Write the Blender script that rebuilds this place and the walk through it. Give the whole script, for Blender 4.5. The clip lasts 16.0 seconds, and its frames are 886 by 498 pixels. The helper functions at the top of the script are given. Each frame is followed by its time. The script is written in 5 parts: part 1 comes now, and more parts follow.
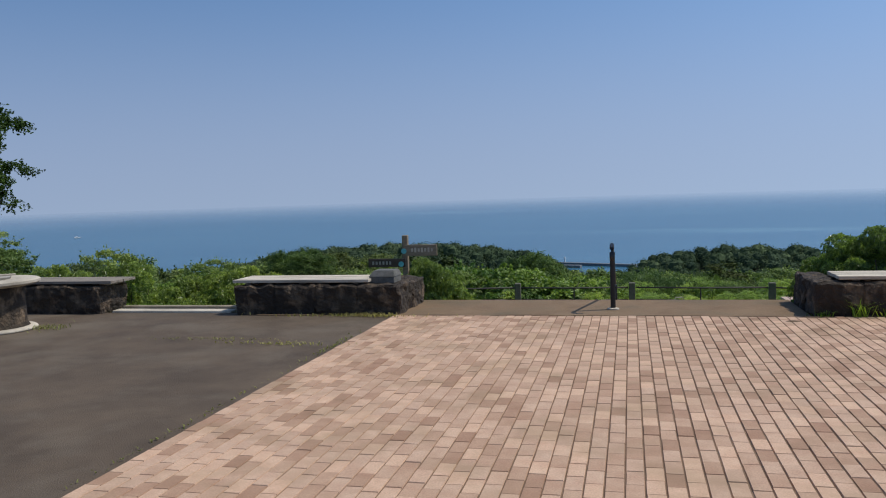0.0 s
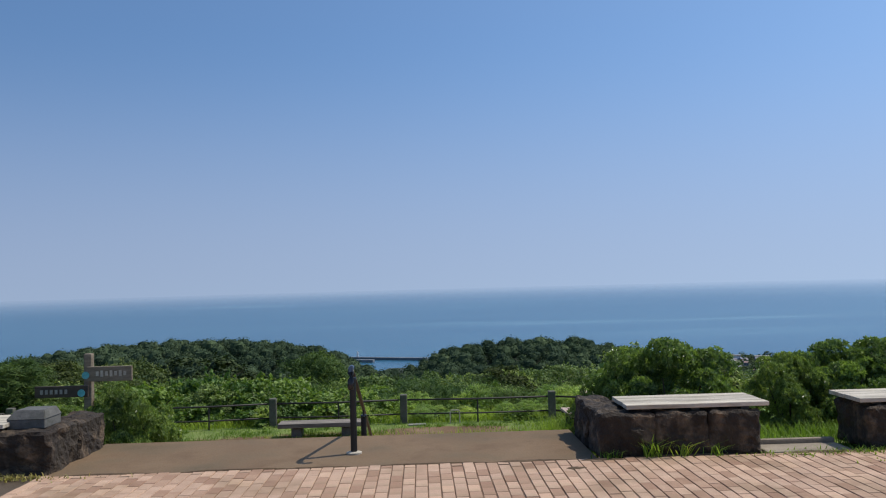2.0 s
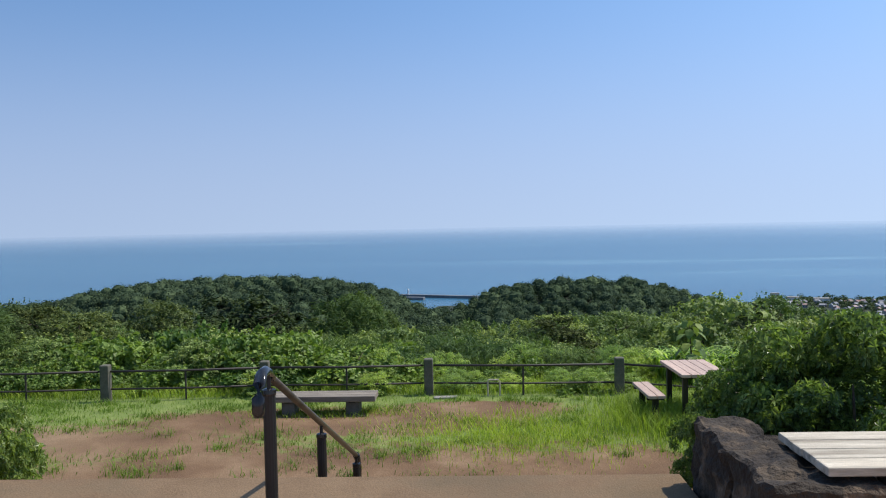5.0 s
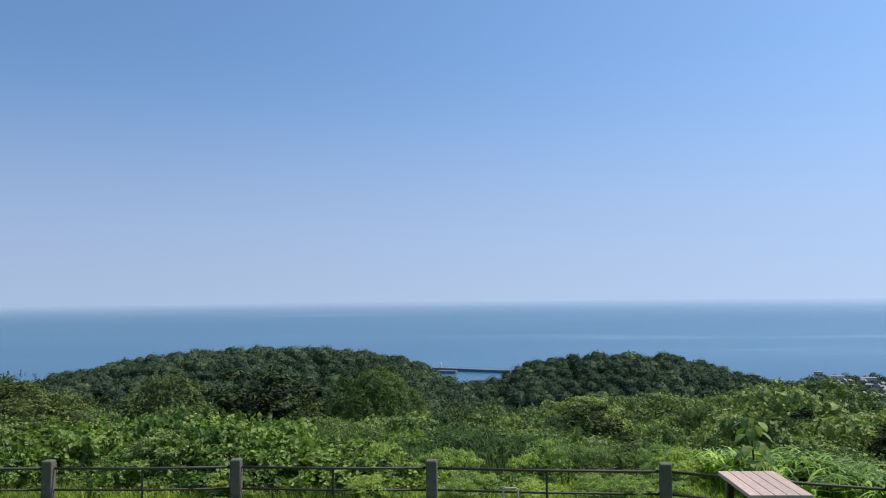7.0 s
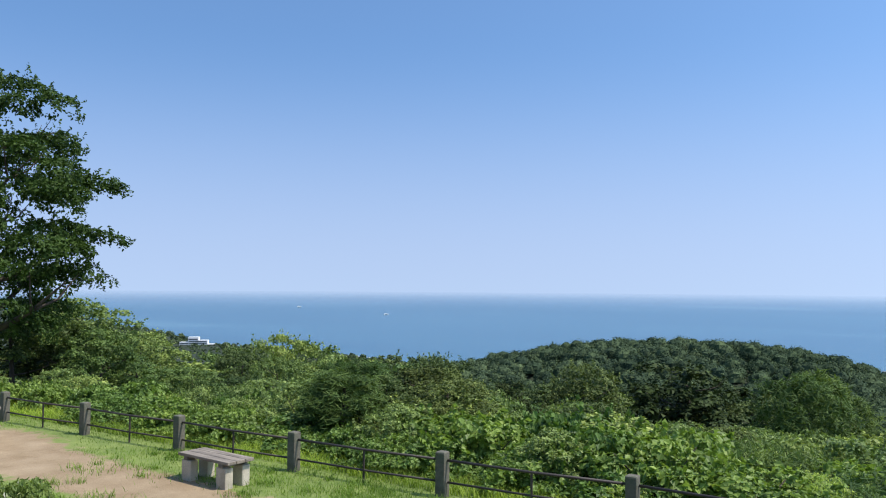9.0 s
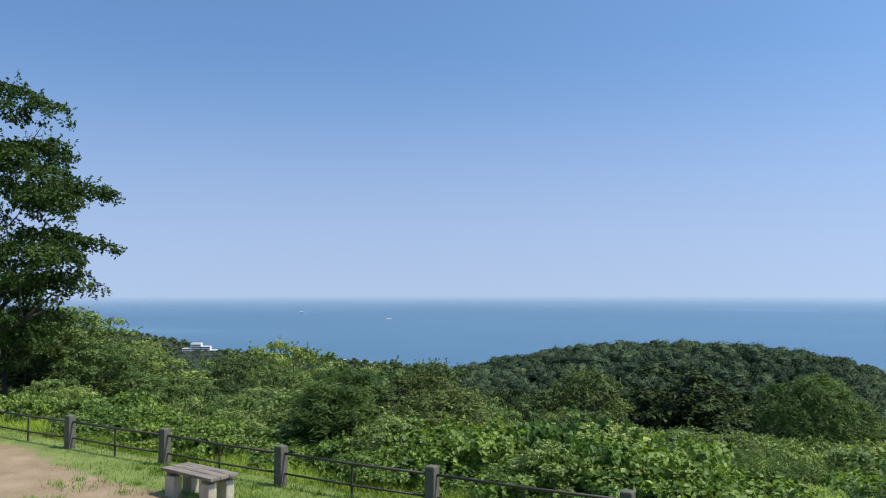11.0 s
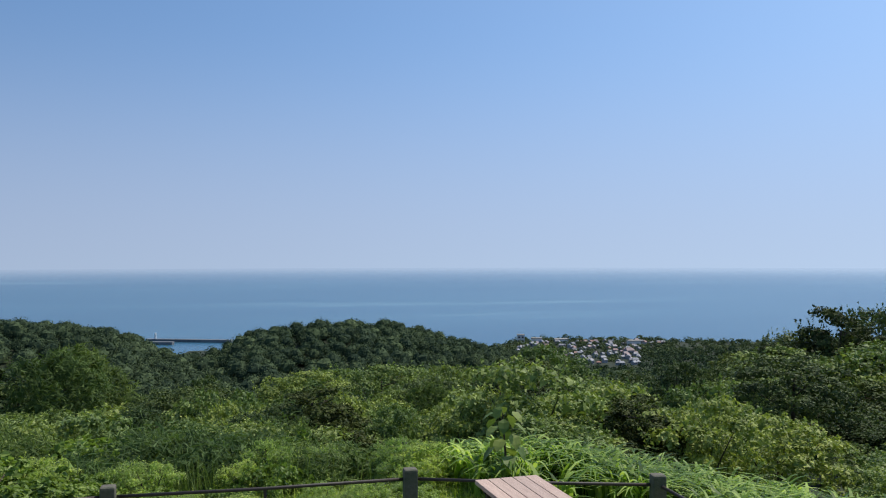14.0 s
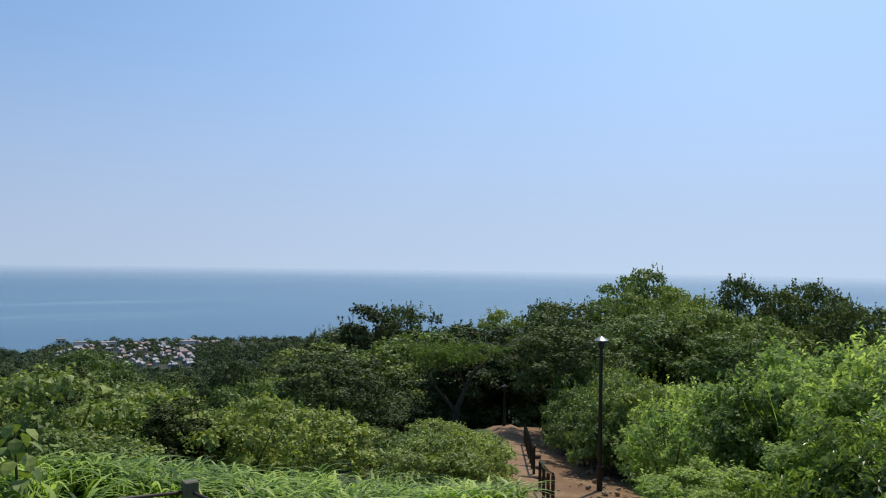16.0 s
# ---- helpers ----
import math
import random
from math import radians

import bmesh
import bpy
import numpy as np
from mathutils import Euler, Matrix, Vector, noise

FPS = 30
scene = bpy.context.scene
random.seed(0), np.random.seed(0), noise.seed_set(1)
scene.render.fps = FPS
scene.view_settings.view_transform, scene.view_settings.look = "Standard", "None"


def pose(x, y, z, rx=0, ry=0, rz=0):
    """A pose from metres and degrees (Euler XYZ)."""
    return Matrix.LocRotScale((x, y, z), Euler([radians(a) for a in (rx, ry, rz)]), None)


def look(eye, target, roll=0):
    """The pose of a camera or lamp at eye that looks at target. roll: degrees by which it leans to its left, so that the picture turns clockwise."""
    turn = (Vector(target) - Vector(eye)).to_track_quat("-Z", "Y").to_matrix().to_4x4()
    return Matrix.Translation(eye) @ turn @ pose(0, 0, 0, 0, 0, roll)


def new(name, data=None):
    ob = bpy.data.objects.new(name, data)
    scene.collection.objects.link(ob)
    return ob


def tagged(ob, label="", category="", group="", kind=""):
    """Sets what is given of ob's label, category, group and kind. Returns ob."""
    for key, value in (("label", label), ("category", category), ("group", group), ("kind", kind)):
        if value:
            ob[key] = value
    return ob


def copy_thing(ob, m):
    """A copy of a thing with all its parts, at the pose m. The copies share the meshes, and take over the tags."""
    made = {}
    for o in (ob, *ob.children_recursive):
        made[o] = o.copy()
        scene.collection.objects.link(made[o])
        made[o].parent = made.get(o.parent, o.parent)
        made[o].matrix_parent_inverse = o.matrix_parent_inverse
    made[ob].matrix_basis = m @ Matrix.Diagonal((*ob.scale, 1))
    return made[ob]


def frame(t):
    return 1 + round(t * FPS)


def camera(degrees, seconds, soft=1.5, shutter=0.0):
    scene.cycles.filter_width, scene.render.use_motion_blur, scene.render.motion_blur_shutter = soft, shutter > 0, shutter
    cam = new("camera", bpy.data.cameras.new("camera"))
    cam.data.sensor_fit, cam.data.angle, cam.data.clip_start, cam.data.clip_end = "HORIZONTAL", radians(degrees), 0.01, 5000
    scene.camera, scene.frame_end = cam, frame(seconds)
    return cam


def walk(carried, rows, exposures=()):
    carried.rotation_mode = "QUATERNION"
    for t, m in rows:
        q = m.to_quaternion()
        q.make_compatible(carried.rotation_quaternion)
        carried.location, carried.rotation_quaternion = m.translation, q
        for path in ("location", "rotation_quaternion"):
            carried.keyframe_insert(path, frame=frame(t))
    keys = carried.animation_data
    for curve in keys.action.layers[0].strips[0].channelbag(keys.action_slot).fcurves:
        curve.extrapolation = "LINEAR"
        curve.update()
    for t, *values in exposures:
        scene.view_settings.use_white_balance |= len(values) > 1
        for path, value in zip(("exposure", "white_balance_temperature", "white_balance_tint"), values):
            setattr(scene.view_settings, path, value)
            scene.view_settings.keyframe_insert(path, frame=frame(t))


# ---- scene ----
cam = camera(57.3, 16.0, 1.1)
PATH = [
    (0, (0.193, -0.858, 1.556), (-0.258, 1.086, 1.416), -1.8),
    (0.5, (0.277, -0.232, 1.585), (-0.001, 1.743, 1.427), -0.3),
    (1, (0.418, 0.418, 1.609), (0.307, 2.414, 1.561), -1.5),
    (1.5, (0.551, 1.063, 1.624), (0.561, 3.061, 1.708), -2.7),
    (2, (0.653, 1.694, 1.648), (0.709, 3.692, 1.725), -1.5),
    (2.5, (0.751, 2.351, 1.651), (0.849, 4.349, 1.671), -1.5),
    (3, (0.871, 2.933, 1.64), (0.975, 4.928, 1.556), -2.3),
    (3.2, (0.9, 3.187, 1.639), (0.968, 5.181, 1.509), -2.2),
    (5.3, (1.041, 5.999, 1.534), (0.965, 7.997, 1.477), -1.1),
    (5.5, (1.087, 6.228, 1.521), (1.043, 8.227, 1.478), -0.1),
    (6, (1.261, 6.764, 1.516), (1.368, 8.761, 1.561), 0.0),
    (6.5, (1.329, 7.28, 1.52), (1.48, 9.273, 1.592), 0.2),
    (7, (1.281, 7.813, 1.544), (1.127, 9.804, 1.652), -0.6),
    (7.5, (1.23, 8.327, 1.499), (0.75, 10.263, 1.64), -1.2),
    (8, (1.179, 8.807, 1.485), (0.482, 10.679, 1.597), -2.4),
    (8.5, (1.095, 9.234, 1.512), (0.189, 11.014, 1.623), -0.9),
    (9, (1.021, 9.577, 1.545), (-0.085, 11.241, 1.63), 0.4),
    (9.2, (0.995, 9.669, 1.55), (-0.187, 11.281, 1.625), 0.1),
    (11.5, (0.989, 9.988, 1.612), (-0.041, 11.698, 1.729), -0.2),
    (12.5, (1.14, 10.058, 1.575), (0.803, 12.026, 1.693), -1.5),
    (13.5, (1.342, 10.131, 1.569), (1.573, 12.117, 1.647), -1.3),
    (14, (1.413, 10.178, 1.564), (1.924, 12.111, 1.589), -0.1),
    (14.5, (1.514, 10.191, 1.56), (2.264, 12.045, 1.535), 1.8),
    (15, (1.594, 10.227, 1.568), (2.632, 11.937, 1.559), 2.0),
    (15.5, (1.641, 10.24, 1.557), (2.975, 11.73, 1.566), 1.3),
    (16, (1.66, 10.218, 1.576), (3.083, 11.624, 1.607), 0.9),
]
walk(cam, [(t, look(eye, target, roll)) for t, eye, target, roll in PATH],
     [(0, -0.27, 6500, 10), (0.5, -0.12, 6480, 10), (1.0, -0.12, 6450, 10), (1.5, -0.2, 6450, 10), (2.0, -0.2, 6480, 10), (2.5, -0.04, 6500, 10), (3, 0.0, 6500, 10), (5.5, 0.2, 6550, 10), (6, 0.02, 6500, 10), (7, 0.1, 6500, 10),
      (9, 0.42, 6450, 10), (12.5, 0.05, 6450, 10), (14.0, -0.04, 6750, 10), (14.5, -0.02, 6850, 10), (16, -0.02, 7000, 10)])

# ---- world, sun ----
world = bpy.data.worlds.new("sky")
scene.world = world
world.use_nodes = True
wn = world.node_tree
sky = wn.nodes.new("ShaderNodeTexSky")
sky.sky_type = "NISHITA"
sky.sun_disc = False
sky.sun_elevation = radians(57)
sky.sun_rotation = radians(71)
sky.altitude = 130
sky.air_density = 1.0
sky.dust_density = 1.3
sky.ozone_density = 2.5
bg = wn.nodes["Background"]
bg.inputs["Strength"].default_value = 0.125
tc = wn.nodes.new("ShaderNodeTexCoord").outputs["Generated"]
lift = wn.nodes.new("ShaderNodeVectorMath")
lift.operation, lift.inputs[1].default_value, lift.inputs[2].default_value = "MULTIPLY_ADD", (1, 1, 0.85), (0, 0, 0.16)
wn.links.new(tc, lift.inputs[0])
wn.links.new(lift.outputs[0], sky.inputs["Vector"])
sep = wn.nodes.new("ShaderNodeSeparateXYZ")
wn.links.new(tc, sep.inputs[0])
fall = wn.nodes.new("ShaderNodeMapRange")
fall.interpolation_type = "SMOOTHSTEP"
for k, v in (("From Min", -0.01), ("From Max", 0.30), ("To Min", 0.62), ("To Max", 0.0)):
    fall.inputs[k].default_value = v
wn.links.new(sep.outputs[2], fall.inputs[0])
haze = wn.nodes.new("ShaderNodeMix")
haze.data_type = "RGBA"
haze.inputs[7].default_value = (3.42, 3.80, 5.0, 1)
tint = wn.nodes.new("ShaderNodeMix")
tint.data_type, tint.blend_type = "RGBA", "MULTIPLY"
tint.inputs[0].default_value = 1.0
tint.inputs[7].default_value = (0.84, 1.04, 1.18, 1)
wn.links.new(sky.outputs[0], tint.inputs[6])
wn.links.new(fall.outputs[0], haze.inputs[0])
wn.links.new(tint.outputs[2], haze.inputs[6])
# the sky is brighter towards the sun's side
side = wn.nodes.new("ShaderNodeVectorMath")
side.operation, side.inputs[1].default_value = "DOT_PRODUCT", (math.sin(radians(71)), math.cos(radians(71)), 0)
wn.links.new(tc, side.inputs[0])
glow = wn.nodes.new("ShaderNodeMapRange")
glow.interpolation_type = "SMOOTHSTEP"
for k, v in (("From Min", -0.4), ("From Max", 0.9), ("To Min", 1.0), ("To Max", 1.1)):
    glow.inputs[k].default_value = v
wn.links.new(side.outputs["Value"], glow.inputs[0])
sided = wn.nodes.new("ShaderNodeVectorMath")
sided.operation = "SCALE"
wn.links.new(haze.outputs[2], sided.inputs[0])
wn.links.new(glow.outputs[0], sided.inputs["Scale"])
wn.links.new(sided.outputs[0], bg.inputs[0])
sun = new("sun", bpy.data.lights.new("sun", "SUN"))
sun.data.energy = 3.6
sun.data.angle = radians(0.5)
sun.data.color = (1.0, 0.95, 0.87)
sun.matrix_world = look((0, 0, 50), (-0.58 * 50, -0.2 * 50, 0))


# ---- materials ----
def tree_of(name):
    m = bpy.data.materials.new(name)
    m.use_nodes = True
    return m, m.node_tree, m.node_tree.nodes["Principled BSDF"]


def ramp(nt, fac, stops):
    r = nt.nodes.new("ShaderNodeValToRGB")
    r.color_ramp.elements[0].position, r.color_ramp.elements[1].position = stops[0][0], stops[-1][0]
    for p, c in stops[1:-1]:
        r.color_ramp.elements.new(p)
    for e, (p, c) in zip(r.color_ramp.elements, stops):
        e.position, e.color = p, (*c, 1)
    nt.links.new(fac, r.inputs[0])
    return r.outputs[0]


def noise_of(nt, co, scale, detail=5.0, rough=0.6):
    n = nt.nodes.new("ShaderNodeTexNoise")
    n.inputs["Scale"].default_value, n.inputs["Detail"].default_value, n.inputs["Roughness"].default_value = scale, detail, rough
    nt.links.new(co, n.inputs["Vector"])
    return n.outputs[0]


def mixc(nt, kind, fac, a, b):
    x = nt.nodes.new("ShaderNodeMix")
    x.data_type, x.blend_type = "RGBA", kind
    for sock, v in ((x.inputs[0], fac), (x.inputs[6], a), (x.inputs[7], b)):
        if hasattr(v, "links"):
            nt.links.new(v, sock)
        else:
            sock.default_value = v if isinstance(v, float) else (*v, 1)
    return x.outputs[2]


def coords(nt, kind="Object"):
    return nt.nodes.new("ShaderNodeTexCoord").outputs[kind]


def bumped(nt, bsdf, height, strength, distance):
    b = nt.nodes.new("ShaderNodeBump")
    b.inputs["Strength"].default_value, b.inputs["Distance"].default_value = strength, distance
    nt.links.new(height, b.inputs["Height"])
    nt.links.new(b.outputs[0], bsdf.inputs["Normal"])


def surface(name, stops, scale, rough=0.8, bump=0.3, fine=60.0, metal=0.0, stain=None, stretch=None, vary=None, dist=0.01):
    """Two-scale mottled surface: colour stops on a coarse noise, a fine grain, optional stains and per-piece variation."""
    m, nt, p = tree_of(name)
    co = coords(nt)
    if stretch:
        mp = nt.nodes.new("ShaderNodeMapping")
        mp.inputs["Scale"].default_value = stretch
        nt.links.new(co, mp.inputs[0])
        co = mp.outputs[0]
    col = ramp(nt, noise_of(nt, co, scale), stops)
    grain = noise_of(nt, co, fine, 4.0)
    col = mixc(nt, "MULTIPLY", 0.55, col, ramp(nt, grain, [(0.25, (0.55, 0.55, 0.55)), (0.7, (1.15, 1.15, 1.15))]))
    if stain:
        col = mixc(nt, "MIX", ramp(nt, noise_of(nt, co, stain[1], 6.0), [(0.48, (0, 0, 0)), (0.68, (1, 1, 1))]), col, stain[0])
    if vary:
        src = nt.nodes.new("ShaderNodeObjectInfo").outputs["Random"] if vary[0] == "object" else nt.nodes.new("ShaderNodeNewGeometry").outputs["Random Per Island"]
        col = mixc(nt, "MULTIPLY", 1.0, col, ramp(nt, src, vary[1]))
    nt.links.new(col, p.inputs["Base Color"])
    p.inputs["Roughness"].default_value, p.inputs["Metallic"].default_value = rough, metal
    if bump:
        bumped(nt, p, grain, bump, dist)
    return m


def foliage(name, dark, mid, light, gloss=0.45, through_light=0.3, patch=0.6, spec=0.2):
    m, nt, p = tree_of(name)
    rnd = nt.nodes.new("ShaderNodeNewGeometry").outputs["Random Per Island"]
    col = ramp(nt, rnd, [(0.0, dark), (0.5, mid), (1.0, light)])
    big = ramp(nt, noise_of(nt, coords(nt), patch, 3.0), [(0.3, (0.62, 0.66, 0.6)), (0.7, (1.25, 1.2, 1.05))])
    col = mixc(nt, "MULTIPLY", 1.0, col, big)
    own = ramp(nt, nt.nodes.new("ShaderNodeObjectInfo").outputs["Random"], [(0.0, (0.62, 0.72, 0.66)), (0.5, (1.0, 1.0, 0.95)), (1.0, (1.38, 1.25, 1.0))])
    col = mixc(nt, "MULTIPLY", 1.0, col, own)
    nt.links.new(col, p.inputs["Base Color"])
    p.inputs["Roughness"].default_value = gloss
    p.inputs["Specular IOR Level"].default_value = spec
    tr = nt.nodes.new("ShaderNodeBsdfTranslucent")
    nt.links.new(mixc(nt, "MULTIPLY", 1.0, col, (1.4, 1.5, 0.75)), tr.inputs[0])
    mx = nt.nodes.new("ShaderNodeMixShader")
    mx.inputs[0].default_value = through_light
    nt.links.new(p.outputs[0], mx.inputs[1])
    nt.links.new(tr.outputs[0], mx.inputs[2])
    nt.links.new(mx.outputs[0], nt.nodes["Material Output"].inputs[0])
    return m


BRICK_VARY = [(0.0, (0.70, 0.60, 0.53)), (0.2, (0.90, 0.84, 0.78)), (0.6, (1.04, 1.02, 1.0)), (1.0, (1.2, 1.16, 1.1))]
M_PAVER = surface("clay_paver", [(0.3, (0.50, 0.315, 0.212)), (0.7, (0.58, 0.40, 0.278))], 7.0, 0.85, 0.35, 90.0, vary=("object", BRICK_VARY), stain=((0.38, 0.255, 0.16), 1.6))
M_PAVER_FIELD = surface("clay_paver_field", [(0.3, (0.50, 0.315, 0.212)), (0.7, (0.58, 0.40, 0.278))], 7.0, 0.85, 0.35, 90.0, vary=("island", BRICK_VARY), stain=((0.38, 0.255, 0.16), 1.6))
M_JOINT = surface("joint_sand", [(0.3, (0.15, 0.095, 0.055)), (0.7, (0.26, 0.165, 0.10))], 5.0, 0.95, 0.5, 120.0)
M_ASPHALT = surface("worn_asphalt", [(0.3, (0.074, 0.050, 0.030)), (0.7, (0.135, 0.094, 0.058))], 1.5, 0.92, 0.8, 90.0, stain=((0.15, 0.115, 0.078), 0.8))
M_LANDING = surface("brown_washed_concrete", [(0.3, (0.175, 0.105, 0.052)), (0.7, (0.26, 0.168, 0.09))], 2.2, 0.92, 0.8, 75.0, stain=((0.13, 0.092, 0.048), 1.1))
M_CONCRETE = surface("weathered_concrete", [(0.3, (0.26, 0.24, 0.21)), (0.7, (0.38, 0.35, 0.31))], 3.0, 0.9, 0.5, 70.0, stain=((0.16, 0.15, 0.12), 2.2))
M_SLATE = surface("dark_slate_grey_stone", [(0.3, (0.105, 0.10, 0.088)), (0.7, (0.19, 0.18, 0.158))], 6.0, 0.8, 0.4, 60.0, stain=((0.075, 0.075, 0.06), 4.0))
M_PALE_CONCRETE = surface("pale_concrete", [(0.3, (0.50, 0.43, 0.33)), (0.7, (0.66, 0.58, 0.46))], 2.5, 0.9, 0.4, 70.0, stain=((0.3, 0.26, 0.2), 1.5))
M_KERB = surface("worn_warm_concrete", [(0.3, (0.26, 0.205, 0.145)), (0.7, (0.40, 0.325, 0.235))], 3.0, 0.95, 0.6, 60.0, stain=((0.16, 0.13, 0.075), 2.4))
M_STONE = surface("dark_volcanic_stone", [(0.25, (0.016, 0.010, 0.006)), (0.5, (0.04, 0.026, 0.015)), (0.68, (0.23, 0.155, 0.092))], 5.0, 0.85, 1.0, 22.0, stain=((0.05, 0.035, 0.02), 3.0), dist=0.04)
M_PLANK = surface("sun_bleached_plank", [(0.3, (0.56, 0.48, 0.36)), (0.7, (0.80, 0.71, 0.57))], 3.0, 0.8, 0.4, 40.0, stretch=(1.0, 9.0, 9.0), stain=((0.28, 0.23, 0.17), 1.2), vary=("object", [(0, (0.85, 0.85, 0.85)), (1, (1.1, 1.08, 1.05))]))
M_GREY_PLANK = surface("grey_weathered_plank", [(0.3, (0.20, 0.165, 0.13)), (0.7, (0.34, 0.29, 0.235))], 3.0, 0.85, 0.4, 40.0, stretch=(1.0, 9.0, 9.0), stain=((0.13, 0.11, 0.09), 1.2), vary=("object", [(0, (0.85, 0.85, 0.85)), (1, (1.1, 1.08, 1.05))]))
M_PINK_PLANK = surface("pinkish_composite_plank", [(0.3, (0.52, 0.37, 0.30)), (0.7, (0.66, 0.49, 0.40))], 3.0, 0.75, 0.3, 50.0, stretch=(9.0, 1.0, 9.0), vary=("object", [(0, (0.85, 0.85, 0.85)), (1, (1.1, 1.08, 1.05))]))
M_IRON = surface("black_painted_iron", [(0.3, (0.006, 0.006, 0.006)), (0.7, (0.014, 0.012, 0.011))], 6.0, 0.5, 0.15, 60.0)
M_GLOSS_BLACK = surface("gloss_black_rail", [(0.3, (0.010, 0.010, 0.012)), (0.7, (0.022, 0.022, 0.024))], 6.0, 0.12, 0.03, 40.0)
M_RAIL_RUST = surface("worn_brown_rail", [(0.3, (0.06, 0.05, 0.035)), (0.7, (0.13, 0.10, 0.065))], 8.0, 0.4, 0.2, 70.0, metal=0.3)
M_FENCE_RAIL = surface("rusty_dark_rail", [(0.3, (0.035, 0.028, 0.024)), (0.7, (0.075, 0.055, 0.045))], 5.0, 0.6, 0.3, 60.0)
M_BARK = surface("grey_brown_bark", [(0.3, (0.05, 0.038, 0.028)), (0.7, (0.13, 0.10, 0.075))], 5.0, 0.95, 0.9, 22.0, stretch=(1, 1, 0.3), dist=0.03)
M_STUMP = surface("orange_log_bark", [(0.3, (0.36, 0.20, 0.085)), (0.7, (0.52, 0.32, 0.15))], 4.0, 0.85, 0.7, 24.0, stretch=(3, 3, 0.6), dist=0.02)
M_STUMP_TOP = surface("cut_log_end", [(0.3, (0.5, 0.34, 0.18)), (0.7, (0.64, 0.46, 0.27))], 6.0, 0.85, 0.3, 30.0)
M_SIGN = surface("dark_sign_wood", [(0.3, (0.05, 0.035, 0.025)), (0.7, (0.10, 0.07, 0.05))], 4.0, 0.8, 0.4, 40.0, stretch=(1, 6, 6))
M_SIGN_PALE = surface("grey_sign_wood", [(0.3, (0.19, 0.145, 0.095)), (0.7, (0.31, 0.245, 0.17))], 4.0, 0.8, 0.4, 40.0, stretch=(1, 6, 6))
M_TEAL = surface("teal_disc_paint", [(0.3, (0.10, 0.42, 0.44)), (0.7, (0.16, 0.52, 0.52))], 9.0, 0.5, 0.1, 60.0)
M_WHITE = surface("white_paint", [(0.3, (0.70, 0.70, 0.68)), (0.7, (0.82, 0.82, 0.80))], 0.4, 0.7, 0.1, 6.0)
M_DIRT = surface("bare_path_earth", [(0.3, (0.22, 0.13, 0.068)), (0.7, (0.31, 0.19, 0.108))], 0.8, 0.95, 0.6, 30.0, stain=((0.20, 0.13, 0.08), 1.7), dist=0.03)
M_BREAKWATER = surface("breakwater_concrete", [(0.3, (0.14, 0.15, 0.16)), (0.7, (0.20, 0.21, 0.22))], 0.05, 0.9, 0.2, 0.4)
# town roofs and walls: distance haze put in as grey-blue, low-contrast tones
M_ROOFS = surface("tile_roof", [(0.3, (0.8, 0.8, 0.8)), (0.7, (1.0, 1.0, 1.0))], 0.5, 0.7, 0.2, 4.0,
                  vary=("object", [(0.0, (0.16, 0.17, 0.19)), (0.35, (0.30, 0.30, 0.32)), (0.7, (0.40, 0.41, 0.43)), (0.88, (0.36, 0.18, 0.13)), (1.0, (0.20, 0.22, 0.28))]))
M_WALLS = surface("render_wall", [(0.3, (0.8, 0.8, 0.8)), (0.7, (1.0, 1.0, 1.0))], 0.5, 0.8, 0.2, 4.0,
                  vary=("object", [(0.0, (0.42, 0.42, 0.42)), (0.5, (0.30, 0.31, 0.32)), (1.0, (0.52, 0.53, 0.55))]))
M_WINDOW = surface("dark_window", [(0.3, (0.04, 0.05, 0.06)), (0.7, (0.06, 0.07, 0.08))], 1.0, 0.2, 0.0, 4.0)

L_GLOSSY = foliage("glossy_shrub_leaf", (0.095, 0.145, 0.038), (0.20, 0.275, 0.078), (0.38, 0.455, 0.165), 0.33, 0.42, 1.2, 0.5)
L_KUDZU = foliage("broad_creeper_leaf", (0.09, 0.15, 0.036), (0.155, 0.245, 0.06), (0.27, 0.375, 0.11), 0.5, 0.3, 0.5, 0.3)
L_MID = foliage("bush_leaf", (0.12, 0.175, 0.062), (0.22, 0.295, 0.10), (0.36, 0.44, 0.16), 0.55, 0.24, 0.35, 0.22)
L_DARK = foliage("dark_evergreen_leaf", (0.055, 0.085, 0.034), (0.10, 0.142, 0.055), (0.17, 0.22, 0.085), 0.6, 0.18, 0.3, 0.15)
L_HOLM = foliage("blackish_evergreen_leaf", (0.034, 0.052, 0.02), (0.056, 0.08, 0.028), (0.10, 0.13, 0.044), 0.6, 0.12, 0.3, 0.12)
L_PINE = foliage("pine_needle", (0.05, 0.088, 0.032), (0.085, 0.14, 0.046), (0.13, 0.195, 0.066), 0.7, 0.25, 0.5, 0.15)
L_TREE = foliage("broadleaf", (0.105, 0.16, 0.055), (0.19, 0.265, 0.088), (0.31, 0.39, 0.135), 0.55, 0.24, 0.3, 0.2)
# distance haze is mixed into this leaf colour, bluer than the near trees
L_FAR_HAZED = foliage("hazed_far_wood_leaf", (0.044, 0.07, 0.052), (0.07, 0.102, 0.066), (0.11, 0.152, 0.086), 0.95, 0.1, 0.05, 0.05)
L_OAK = foliage("oak_leaf", (0.042, 0.076, 0.02), (0.074, 0.122, 0.032), (0.12, 0.18, 0.048), 0.55, 0.24, 0.5, 0.15)
L_BANK = foliage("bank_weed_leaf", (0.21, 0.285, 0.115), (0.35, 0.45, 0.185), (0.53, 0.63, 0.30), 0.6, 0.55, 0.6)
